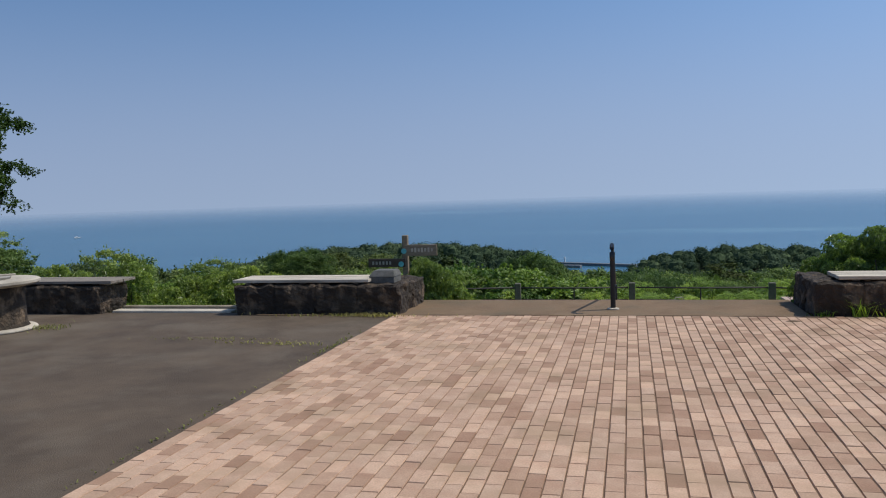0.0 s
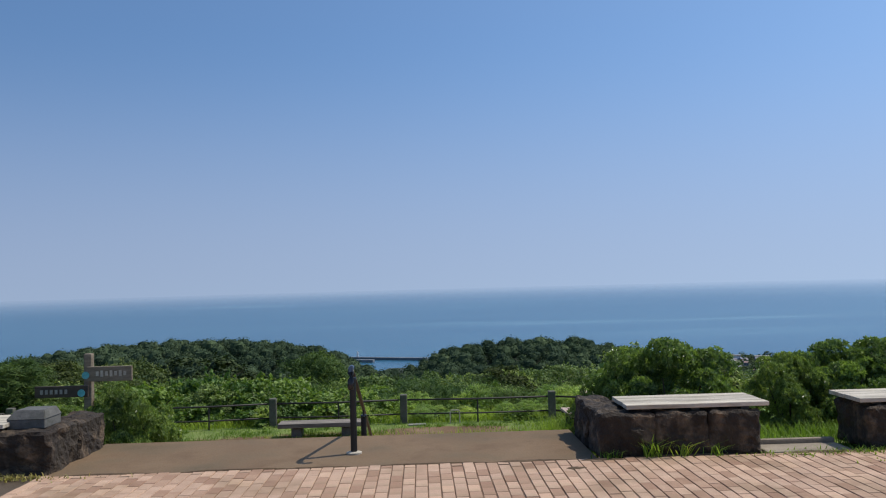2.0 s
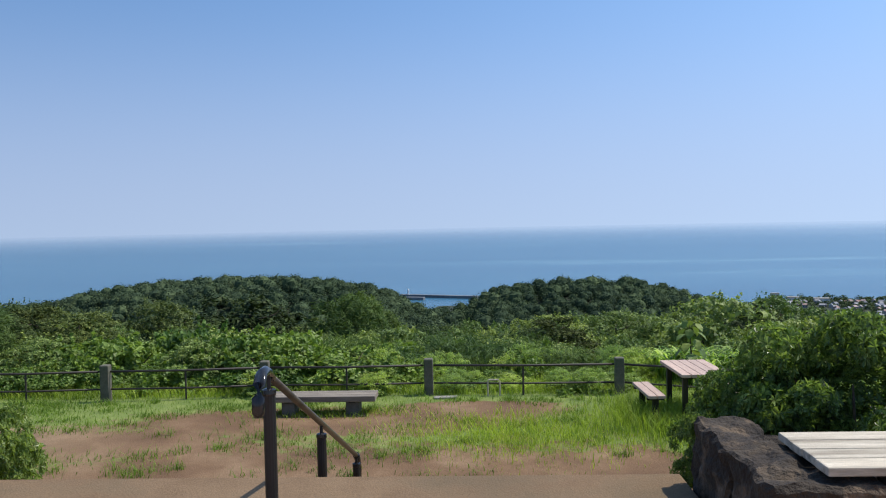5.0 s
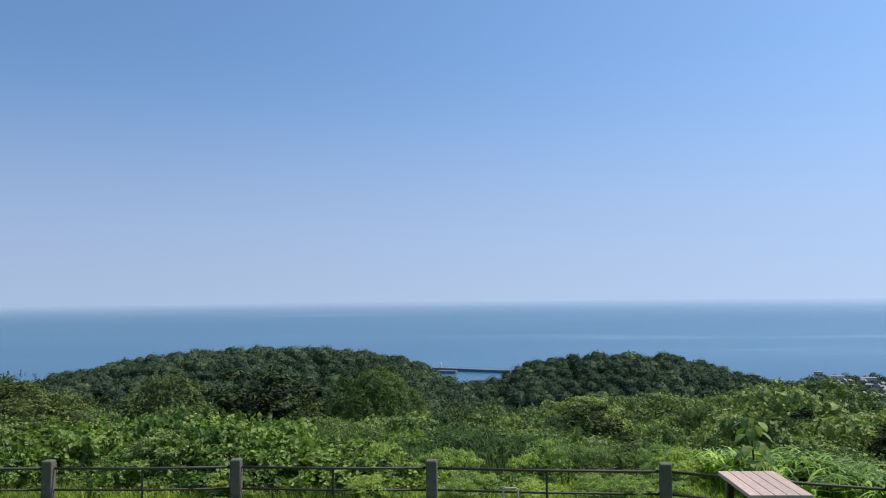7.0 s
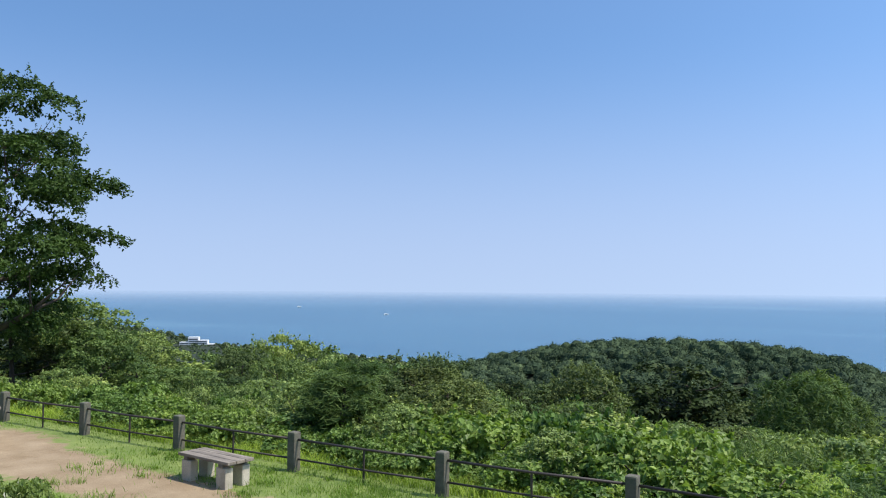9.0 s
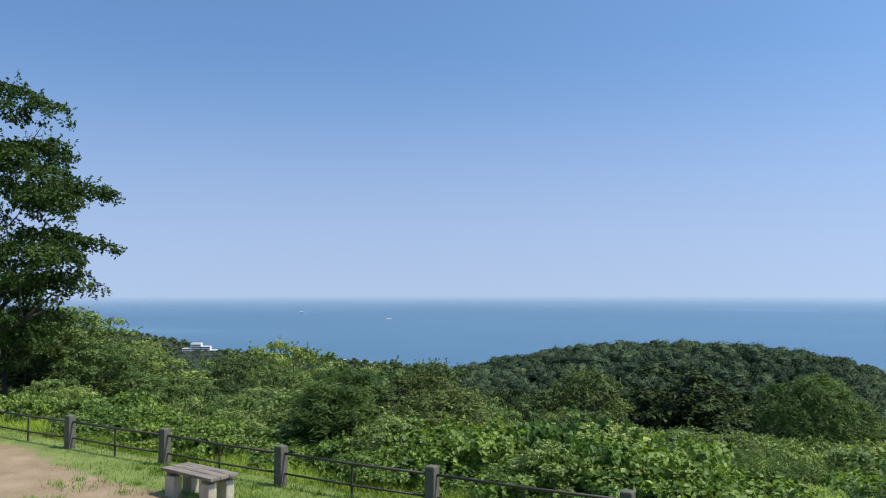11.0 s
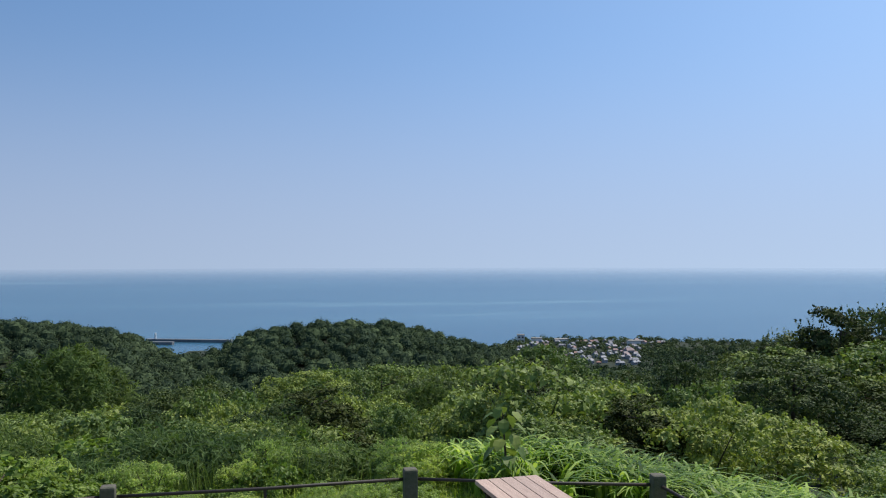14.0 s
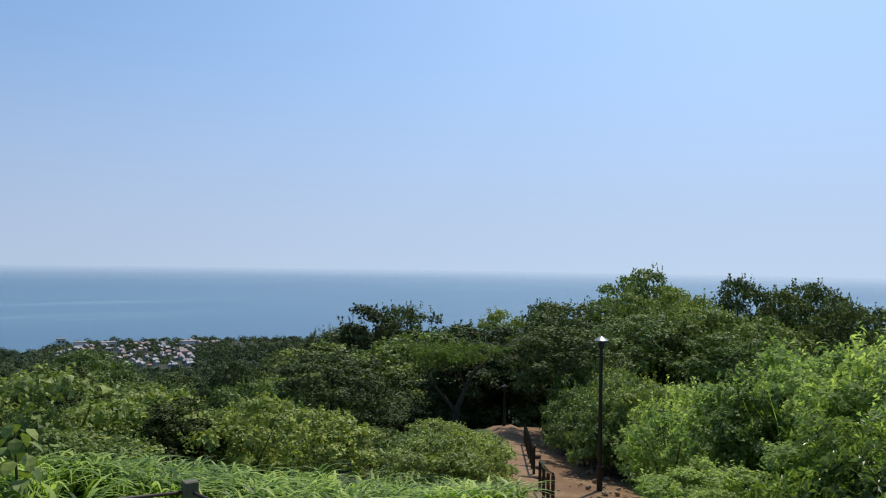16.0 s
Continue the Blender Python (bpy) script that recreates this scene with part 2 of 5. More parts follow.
L_GRASS = foliage("short_grass", (0.14, 0.22, 0.034), (0.23, 0.33, 0.055), (0.34, 0.43, 0.10), 0.65, 0.38, 0.4)
L_SOFT = foliage("soft_weed_leaf", (0.15, 0.23, 0.075), (0.25, 0.37, 0.12), (0.40, 0.52, 0.2), 0.7, 0.4, 0.6)
L_DRY = foliage("dry_grass", (0.24, 0.21, 0.08), (0.36, 0.32, 0.13), (0.48, 0.43, 0.2), 0.7, 0.3, 0.6)
L_PAMPAS = foliage("long_grass", (0.055, 0.11, 0.02), (0.19, 0.32, 0.055), (0.52, 0.66, 0.22), 0.45, 0.42, 0.5, 0.25)
L_FEATHER = foliage("feathery_weed", (0.06, 0.105, 0.042), (0.105, 0.17, 0.064), (0.165, 0.24, 0.095), 0.7, 0.3, 0.6)

M_SEA, nt, p = tree_of("sea_water")
pos = nt.nodes.new("ShaderNodeNewGeometry").outputs["Position"]
p.inputs["Roughness"].default_value = 0.24
p.inputs["Specular IOR Level"].default_value = 0.45
p.inputs["IOR"].default_value = 1.33
mp = nt.nodes.new("ShaderNodeMapping")
mp.inputs["Scale"].default_value = (0.0012, 0.006, 1.0)
nt.links.new(pos, mp.inputs[0])
nt.links.new(ramp(nt, noise_of(nt, mp.outputs[0], 1.0, 5.0), [(0.35, (0.030, 0.115, 0.19)), (0.58, (0.042, 0.14, 0.215)), (0.72, (0.10, 0.22, 0.28))]), p.inputs["Base Color"])
bumped(nt, p, noise_of(nt, pos, 0.25, 4.0), 0.35, 1.0)

# distance haze is put into the alpha: far water fades into the sky
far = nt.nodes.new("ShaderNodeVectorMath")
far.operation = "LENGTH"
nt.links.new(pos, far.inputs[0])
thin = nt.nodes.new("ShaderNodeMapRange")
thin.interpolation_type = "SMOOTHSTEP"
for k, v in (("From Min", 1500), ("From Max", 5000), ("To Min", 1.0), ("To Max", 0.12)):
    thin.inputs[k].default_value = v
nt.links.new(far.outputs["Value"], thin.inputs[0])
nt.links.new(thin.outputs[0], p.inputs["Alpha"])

M_GROUND, nt, p = tree_of("earth_and_turf")
pos = nt.nodes.new("ShaderNodeNewGeometry").outputs["Position"]
soil = ramp(nt, noise_of(nt, pos, 1.1), [(0.3, (0.135, 0.071, 0.033)), (0.5, (0.20, 0.114, 0.056)), (0.7, (0.29, 0.185, 0.102))])
turf = ramp(nt, noise_of(nt, pos, 2.4), [(0.3, (0.13, 0.19, 0.035)), (0.7, (0.24, 0.29, 0.07))])
dry = nt.nodes.new("ShaderNodeAttribute")
dry.attribute_name = "dry"
soil = mixc(nt, "MIX", dry.outputs["Fac"], soil, ramp(nt, noise_of(nt, pos, 1.6), [(0.3, (0.27, 0.185, 0.10)), (0.7, (0.42, 0.31, 0.19))]))
att = nt.nodes.new("ShaderNodeAttribute")
att.attribute_name = "turf"
edge = nt.nodes.new("ShaderNodeMath")
edge.operation = "ADD"
nt.links.new(att.outputs["Fac"], edge.inputs[0])
wob = nt.nodes.new("ShaderNodeMath")
wob.operation = "MULTIPLY_ADD"
wob.inputs[1].default_value, wob.inputs[2].default_value = 1.1, -0.55
nt.links.new(noise_of(nt, pos, 3.5, 6.0, 0.7), wob.inputs[0])
nt.links.new(wob.outputs[0], edge.inputs[1])
grain = noise_of(nt, pos, 45.0, 4.0)
mask = ramp(nt, edge.outputs[0], [(0.42, (0, 0, 0)), (0.62, (1, 1, 1))])
col = mixc(nt, "MIX", mask, soil, turf)
# leaf litter taken to near black: shade between the trees is in the colour
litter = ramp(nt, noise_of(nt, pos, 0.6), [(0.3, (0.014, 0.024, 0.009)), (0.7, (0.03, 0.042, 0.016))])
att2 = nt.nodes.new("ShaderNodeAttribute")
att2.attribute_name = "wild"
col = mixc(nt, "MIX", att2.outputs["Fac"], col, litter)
col = mixc(nt, "MULTIPLY", 0.6, col, ramp(nt, grain, [(0.25, (0.6, 0.6, 0.6)), (0.7, (1.15, 1.15, 1.15))]))
nt.links.new(col, p.inputs["Base Color"])
p.inputs["Roughness"].default_value = 0.95
bumped(nt, p, grain, 0.7, 0.02)


# ---- building helpers ----
def np_mesh(name, verts, faces, mat, smooth=False):
    """A mesh of equal-sided faces from arrays."""
    me = bpy.data.meshes.new(name)
    verts, faces = np.asarray(verts, np.float32), np.asarray(faces, np.int32)
    k = faces.shape[1]
    me.vertices.add(len(verts))
    me.vertices.foreach_set("co", verts.ravel())
    me.loops.add(faces.size)
    me.loops.foreach_set("vertex_index", faces.ravel())
    me.polygons.add(len(faces))
    me.polygons.foreach_set("loop_start", np.arange(0, faces.size, k, dtype=np.int32))
    me.polygons.foreach_set("use_smooth", np.full(len(faces), smooth))
    me.update(calc_edges=True)
    me.materials.append(mat)
    return me


def part(name, bm, mat, parent=None, label="", smooth=False):
    me = bm
    if isinstance(bm, bmesh.types.BMesh):
        me = bpy.data.meshes.new(name)
        bmesh.ops.recalc_face_normals(bm, faces=bm.faces)
        for f in bm.faces:
            f.smooth = smooth
        bm.to_mesh(me)
        bm.free()
        me.materials.append(mat)
    ob = new(name, me)
    ob.parent = parent
    if label:
        ob["label"] = label
    return ob


def thing(name, m, label, category, group="", kind=""):
    ob = new(name)
    ob.empty_display_size = 0.1
    ob.matrix_basis = m
    return tagged(ob, label, category, group, kind)


def box(c, s, bevel=0.0, rot=(0, 0, 0), bm=None, seg=2):
    """A box with centre c and size s, edges rounded by bevel, turned by rot degrees."""
    b = bmesh.new()
    bmesh.ops.create_cube(b, size=1.0, matrix=Matrix.Diagonal((*s, 1)))
    if bevel:
        bmesh.ops.bevel(b, geom=b.edges[:], offset=bevel, segments=seg, affect="EDGES", profile=0.6)
    bmesh.ops.transform(b, matrix=pose(*c, *rot), verts=b.verts)
    if bm is None:
        return b
    me = bpy.data.meshes.new("tmp")
    b.to_mesh(me)
    b.free()
    bm.from_mesh(me)
    bpy.data.meshes.remove(me)
    return bm


def rough_block(c, s, seed, amount=0.03, cuts=7, freq=5.0):
    """A hewn stone block: a box cut fine and broken up by noise."""
    b = bmesh.new()
    bmesh.ops.create_cube(b, size=1.0, matrix=Matrix.Diagonal((*s, 1)))
    bmesh.ops.bevel(b, geom=b.edges[:], offset=0.025, segments=1, affect="EDGES")
    bmesh.ops.subdivide_edges(b, edges=[e for e in b.edges if e.calc_length() > 0.12], cuts=cuts, use_grid_fill=True)
    for v in b.verts:
        d = noise.noise_vector(v.co * freq + Vector((seed * 7.3, seed * 3.1, 0))) * amount
        d += noise.noise_vector(v.co * freq * 3 + Vector((seed, 0, seed))) * amount * 0.5
        v.co += d
    bmesh.ops.translate(b, verts=b.verts, vec=c)
    return b


def tube(points, radius, seg=10, bm=None):
    """A round bar along a line of points; radius is one number or one for each point."""
    b = bmesh.new() if bm is None else bm
    pts = [Vector(q) for q in points]
    rads = radius if isinstance(radius, (list, tuple)) else [radius] * len(pts)
    rings = []
    for i, q in enumerate(pts):
        d = (pts[min(i + 1, len(pts) - 1)] - pts[max(i - 1, 0)]).normalized()
        up = Vector((0, 0, 1)) if abs(d.z) < 0.95 else Vector((0, 1, 0))
        u = d.cross(up).normalized()
        w = u.cross(d).normalized()
        rings.append([b.verts.new(q + (u * math.cos(a) + w * math.sin(a)) * rads[i]) for a in [2 * math.pi * k / seg for k in range(seg)]])
    for r0, r1 in zip(rings, rings[1:]):
        for k in range(seg):
            b.faces.new((r0[k], r0[(k + 1) % seg], r1[(k + 1) % seg], r1[k]))
    b.faces.new(rings[0][::-1])
    b.faces.new(rings[-1])
    return b


def lathe(profile, seg=24):
    """A turned shape from (radius, z) pairs."""
    b = bmesh.new()
    rings = [[b.verts.new((r * math.cos(2 * math.pi * k / seg), r * math.sin(2 * math.pi * k / seg), z)) for k in range(seg)] for r, z in profile]
    for r0, r1 in zip(rings, rings[1:]):
        for k in range(seg):
            b.faces.new((r0[k], r0[(k + 1) % seg], r1[(k + 1) % seg], r1[k]))
    b.faces.new(rings[0][::-1])
    b.faces.new(rings[-1])
    return b


def smooth01(a, b, v):
    t = np.clip((v - a) / (b - a), 0, 1)
    return t * t * (3 - 2 * t)


# ---- ground ----
HILL_L = ([-330, -260, -226, -193, -156, -114, -86, -47, -35, -26, -14, 8], [-58, -54, -43, -37, -32, -30, -30, -36, -42, -47, -51, -58])
HILL_R = ([-60, -20, -2, 5, 13, 37, 50, 83, 106, 140, 175, 215], [-58, -51, -48, -43, -37, -36, -34, -35, -42, -51, -55, -58])


def shore(x):
    return np.interp(x, [-2600, -984, -733, -600, -438, -355, -300, -60, -20, 10, 150, 200, 240, 350, 450, 600, 800], [1180, 690, 590, 530, 522, 502, 470, 470, 560, 560, 500, 562, 568, 512, 440, 250, -400])


def ground_h(x, y):
    x, y = np.asarray(x, float), np.asarray(y, float)
    terrace = -1.385 + 0.02 * np.sin(x * 0.9) * np.cos(y * 1.1)
    stair = smooth01(-3.2, -2.85, x) * (1 - smooth01(2.35, 2.7, x))
    top = -0.09 - 0.02 * np.sin(x) - 1.0 * stair * smooth01(9.6, 10.2, y)
    left = top + (terrace - top) * smooth01(10.1, 12.6, y)
    zp = -1.385 - 0.155 * np.maximum(0, x - 5)
    zp = zp - 0.05 * np.maximum(0, x - 60)
    right = top + (zp - top) * smooth01(10.2, 19.0, y) ** 1.2
    z = left + (right - left) * smooth01(3.8, 7.5, x)
    slope = 0.26 - 0.07 * smooth01(4, 30, x) + 0.03 * smooth01(5, 25, -x)
    z = z - slope * np.maximum(0, y - 20.5 - 0.75 * np.clip(x - 13, 0, 12))
    z = z - 0.05 * np.maximum(0, -x - 22) - 0.03 * np.maximum(0, x - 60)
    z = np.maximum(z, -50 - 6.5 * smooth01(250, 400, y))
    for (hx, hz), y0, wd in ((HILL_L, 400, 75.0), (HILL_R, 420, 70.0)):
        k = np.exp(-((y - y0) / wd) ** 2)
        z = np.maximum(z, -58 + (np.interp(x, hx, hz) + 58) * k)
    s = shore(x)
    z = z + (-64 - z) * smooth01(-4, 16, y - s)
    return z


def turf_of(x, y):
    """How grassy the ground is: bare trodden earth on the terrace, turf elsewhere."""
    x, y = np.asarray(x, float), np.asarray(y, float)
    t = 0.73 + 0.34 * smooth01(18.4, 18.9, y) + 0.12 * smooth01(3.5, 5.0, -x) + 0.34 * (1 - smooth01(11.8, 12.6, y)) + 0.34 * smooth01(3.2, 4.2, x)
    def patch(cx, cy, rx, ry, depth):
        return depth * np.exp(-(((x - cx) / rx) ** 2 + ((y - cy) / ry) ** 2))
    t = t - patch(-0.3, 14.0, 5.0, 1.6, 1.15) - patch(-1.6, 17.6, 2.4, 0.55, 0.8) - patch(1.0, 18.2, 1.1, 0.5, 1.0) - patch(-0.2, 17.2, 1.6, 0.4, 0.5)
    t = t - patch(-9.0, 16.9, 3.0, 0.7, 1.0) - patch(-12.0, 17.0, 2.0, 0.6, 1.0) - patch(-14.5, 17.4, 1.8, 1.0, 0.9) - patch(-4.5, 16.4, 2.2, 0.6, 0.55)
    t = t - patch(3.0, 14.4, 0.8, 1.0, 0.6) - patch(-6.0, 13.6, 1.5, 0.6, 0.25)
    o = off_path(x, y)
    t = t - 1.3 * smooth01(10, 12, x) * smooth01(-1.7, -1.2, o) * (1 - smooth01(1.5, 2.2, o))
    return np.clip(t, 0, 1)


def off_path(x, y):
    """Distance from the footpath's middle line, positive on its uphill bank."""
    return 0.62 * (x - 14.6) - 0.78 * (y - 19.9)


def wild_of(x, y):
    """Where the ground is leaf litter under the thicket, with the shade put into its colour."""
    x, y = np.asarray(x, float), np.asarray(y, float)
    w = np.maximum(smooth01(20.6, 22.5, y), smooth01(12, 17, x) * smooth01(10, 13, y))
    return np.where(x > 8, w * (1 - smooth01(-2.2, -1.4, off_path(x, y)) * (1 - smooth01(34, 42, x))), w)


def axis(fine0, fine1, step, far0, far1, n):
    core = np.arange(fine0, fine1, step)
    g = np.linspace(0, 1, n)[1:] ** 2.6
    return np.concatenate([(fine0 + (far0 - fine0) * g)[::-1], core, fine1 + (far1 - fine1) * g])


gx, gy = axis(-20, 20, 0.33, -2600, 1500, 75), axis(8, 24, 0.3, -300, 1200, 110)
X, Y = np.meshgrid(gx, gy)
Z = ground_h(X, Y)
idx = np.arange(X.size).reshape(X.shape)
quads = np.stack([idx[:-1, :-1], idx[:-1, 1:], idx[1:, 1:], idx[1:, :-1]], -1).reshape(-1, 4)
me = np_mesh("ground", np.stack([X, Y, Z], -1).reshape(-1, 3), quads, M_GROUND, True)
me.attributes.new("turf", "FLOAT", "POINT").data.foreach_set("value", turf_of(X, Y).ravel().astype(np.float32))
me.attributes.new("dry", "FLOAT", "POINT").data.foreach_set("value", (smooth01(3.0, 8.0, -X) * (1 - smooth01(19, 21, Y))).ravel().astype(np.float32))
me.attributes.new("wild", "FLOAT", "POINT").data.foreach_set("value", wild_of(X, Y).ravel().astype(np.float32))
tagged(new("ground", me), "hillside with trodden reddish earth and green turf", "ground", kind="structure")

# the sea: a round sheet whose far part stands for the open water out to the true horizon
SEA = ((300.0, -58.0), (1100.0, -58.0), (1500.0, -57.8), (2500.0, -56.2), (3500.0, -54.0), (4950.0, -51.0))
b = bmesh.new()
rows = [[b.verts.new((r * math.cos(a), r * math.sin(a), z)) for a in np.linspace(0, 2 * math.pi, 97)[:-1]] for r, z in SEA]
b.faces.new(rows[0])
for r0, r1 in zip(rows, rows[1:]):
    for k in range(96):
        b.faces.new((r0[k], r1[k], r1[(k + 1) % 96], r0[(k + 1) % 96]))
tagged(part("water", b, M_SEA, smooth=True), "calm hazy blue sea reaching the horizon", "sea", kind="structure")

# ---- plaza ----
PAVE_L, PAVE_F = -2.78, 9.06
b = box((18.6, -2.97, -0.0825), (42.76, 24.06, 0.15))
tagged(part("paving_bed", b, M_JOINT), "dark sandy bed under the clay pavers", "paving", kind="structure")
b = box((-17.79, -2.9, -0.085), (30.0, 24.3, 0.15))
tagged(part("asphalt", b, M_ASPHALT), "worn brown-grey asphalt with faint stains", "asphalt", kind="structure")
landing = part("landing", box((-0.27, 9.80, -0.104), (4.98, 1.46, 0.2), 0.012), M_LANDING)
tagged(landing, "brown washed-concrete landing above the steps", "landing", kind="structure")
steps = thing("steps", pose(-0.27, 10.53, 0), "brown concrete steps going down to the grass terrace", "steps", kind="structure")
for i in range(7):
    zt = -0.178 * (i + 1)
    part("step", box((0, 0.17 + 0.33 * i, (zt - 1.7) / 2), (4.94, 0.334, zt + 1.7), 0.012), M_LANDING, steps)


def slab(name, c, s, mat, label, bevel=0.02):
    return tagged(part(name, box(c, s, bevel), mat), label, "kerb", kind="structure")


slab("kerb", (-6.1, 9.36, -0.03), (1.86, 0.20, 0.1), M_PALE_CONCRETE, "pale worn concrete kerb strip beside the asphalt")
slab("kerb", (-6.1, 9.56, -0.01), (1.86, 0.12, 0.12), M_KERB, "mossy kerb edge against the turf")
slab("kerb", (4.18, 9.25, -0.045), (0.80, 0.34, 0.1), M_KERB, "pale concrete kerb strip beside the pavers")
slab("kerb", (4.18, 9.465, -0.005), (0.80, 0.07, 0.1), M_KERB, "thin concrete kerb edge against the turf")


# ---- stone benches ----
def stone_bench(x0, x1, seed, label, plank_mat, plank=(0.1, 0.2), ends=()):
    """Hewn stone blocks in a row with a plank seat on bearers; ends: 'l' or 'r' adds a return wall running back."""
    t = thing("stone_bench", pose((x0 + x1) / 2, 9.42, 0), label, "bench", "stone benches round the plaza")
    L = x1 - x0
    n = max(2, round(L / 0.52))
    w = L / n
    for i in range(n):
        part("stone_block", rough_block((-L / 2 + w * (i + 0.5), 0, 0.175), (w + 0.012, 0.62, 0.42), seed + i, 0.034, 10, 6.0), M_STONE, t)
    for e in ends:
        sx = -1 if e == "l" else 1
        part("stone_block", rough_block((sx * (L / 2 - 0.17), 0.63, 0.15), (0.36, 0.64, 0.44), seed + 20 + sx, 0.04, 9, 6.0), M_STONE, t, "end block without a plank")
    a, c = -L / 2 + plank[0], L / 2 + plank[1]
    for xx in np.linspace(a + 0.2, c - 0.2, 3):
        part("bearer", box((xx, 0.05, 0.395), (0.08, 0.5, 0.04), 0.006), M_GREY_PLANK, t)
    for k in range(4):
        part("plank", box(((a + c) / 2, -0.2 + 0.15 * k, 0.434), (c - a - 0.01 * (k % 2), 0.142, 0.04), 0.007), plank_mat, t)
    return t


stone_bench(-9.8, -7.1, 3, "dark hewn stone bench with grey weathered planks", M_GREY_PLANK, (0, 0.16))
stone_bench(-5.02, -2.72, 11, "dark hewn stone bench with bleached planks and bare end", M_PLANK, (-0.05, -0.42), "r")
stone_bench(2.26, 3.74, 29, "dark hewn stone bench with pale bleached plank seat", M_PLANK, (0.25, 0.10), "l")
stone_bench(4.75, 7.3, 47, "dark hewn stone bench with pale planks beside the turf", M_PLANK, (-0.06, 0.1))

# grey box at the end of one bench
t = thing("stone_box", pose(-3.0, 9.45, 0.395) @ Matrix.Diagonal((0.86, 0.9, 0.82, 1)), "grey weathered box with sloping lid on the stone bench", "box")
part("box_body", box((0, 0, 0.04), (0.40, 0.38, 0.10), 0.012), M_SLATE, t)
b = box((0, 0, 0.14), (0.42, 0.40, 0.10), 0.0)
for v in b.verts:
    if v.co.z > 0.17:
        v.co.x = v.co.x * 0.74 + 0.02
        v.co.y *= 0.72
bmesh.ops.bevel(b, geom=b.edges[:], offset=0.008, segments=2, affect="EDGES")
part("lid", b, M_SLATE, t, "sloping grey lid")

# round planter-like stand at the asphalt's edge
t = thing("round_stand", pose(-7.70, 7.75, 0), "round dark concrete stand with pale slab top and tray", "stand")
part("drum", lathe([(0.45, 0.0), (0.45, 0.04), (0.42, 0.08), (0.41, 0.5), (0.44, 0.54)], 36), M_STONE, t, smooth=True)
part("foot_ring", lathe([(0.54, -0.005), (0.54, 0.015), (0.52, 0.03), (0.48, 0.035)], 36), M_PALE_CONCRETE, t, "pale ring on the ground", smooth=True)
part("slab_top", lathe([(0.46, 0.545), (0.58, 0.575), (0.60, 0.59), (0.60, 0.62), (0.57, 0.635)], 36), M_PALE_CONCRETE, t)
part("tray", lathe([(0.26, 0.637), (0.27, 0.66), (0.25, 0.68), (0.20, 0.685)], 24), M_CONCRETE, t, "grey tray")
part("bar", tube([(0.12, -0.28, 0.70), (0.40, 0.02, 0.70)], 0.012, 8), M_PALE_CONCRETE, t, "thin metal bar")

# ---- handrail down the steps ----
t = thing("handrail", pose(-0.035, 9.62, 0), "black iron handrail with curved end going down the steps", "handrail")
slope_z = lambda y: 0.80 - 0.435 * y
part("base_plate", lathe([(0.075, -0.003), (0.075, 0.012), (0.045, 0.02)], 16), M_PALE_CONCRETE, t, "pale round base plate")
for y, z0 in ((0.0, -0.01), (1.33, -0.56), (2.85, -1.43)):
    zt = slope_z(y) - 0.07
    part("post", tube([(0, y, z0), (0, y, zt - 0.01), (0, y, zt)], [0.032, 0.032, 0.026], 14), M_IRON, t, smooth=False)
    part("neck", tube([(0, y, zt - 0.005), (0, y, zt + 0.06)], 0.011, 8), M_IRON, t, "thin neck")
    part("collar", lathe([(0.034, zt - 0.03), (0.036, zt - 0.02), (0.034, zt - 0.002), (0.02, zt + 0.004)], 14), M_GLOSS_BLACK, t).location = (0, y, 0)
part("rail", tube([(0, 0.02, slope_z(0.02)), (0, 1.33, slope_z(1.33)), (0, 2.85, slope_z(2.85))], 0.02, 12), M_RAIL_RUST, t, "worn brown sloping bar", smooth=True)
hook = [(0, 0.06, slope_z(0.06)), (0, 0.0, 0.812), (0, -0.06, 0.832), (0, -0.13, 0.828), (0, -0.185, 0.79), (0, -0.207, 0.73), (0, -0.21, 0.66), (0, -0.21, 0.64)]
part("curved_end", tube(hook, [0.021, 0.024, 0.026, 0.028, 0.029, 0.03, 0.03, 0.022], 16), M_GLOSS_BLACK, t, "gloss black curved end", smooth=True)
part("lower_end", tube([(0, 2.84, slope_z(2.84)), (0, 2.92, slope_z(2.92) - 0.02), (0, 2.96, slope_z(2.96) - 0.09), (0, 2.95, slope_z(2.95) - 0.18)], 0.028, 12), M_GLOSS_BLACK, t, "gloss black lower end", smooth=True)

# ---- signpost ----
t = thing("signpost", pose(-3.2, 11.2, -0.6), "weathered wooden signpost with two pointing boards", "signpost")
part("post", box((0, 0, 0.62), (0.09, 0.09, 1.78), 0.015), M_SIGN_PALE, t, "greyish wooden post")
brd = part("board", box((0.26, -0.075, 1.28), (0.52, 0.035, 0.17), 0.008, (0, 0, 0)), M_SIGN_PALE, t, "pale pointing board")
part("disc", lathe([(0.042, 0), (0.042, 0.006)], 20), M_TEAL, brd, "teal round mark").matrix_basis = pose(0.0, -0.094, 1.27, 90)
for i in range(7):
    part("letter_mark", box((0.13 + 0.052 * i, -0.0945, 1.285), (0.03, 0.003, 0.05 + 0.02 * (i % 2)), 0.0), M_PALE_CONCRETE, brd, "faded letter stroke")
brd = part("board", box((-0.28, -0.075, 1.09), (0.60, 0.035, 0.13), 0.008), M_SIGN, t, "dark pointing board")
part("disc", lathe([(0.042, 0), (0.042, 0.006)], 20), M_TEAL, brd, "teal round mark").matrix_basis = pose(-0.05, -0.094, 1.07, 90)
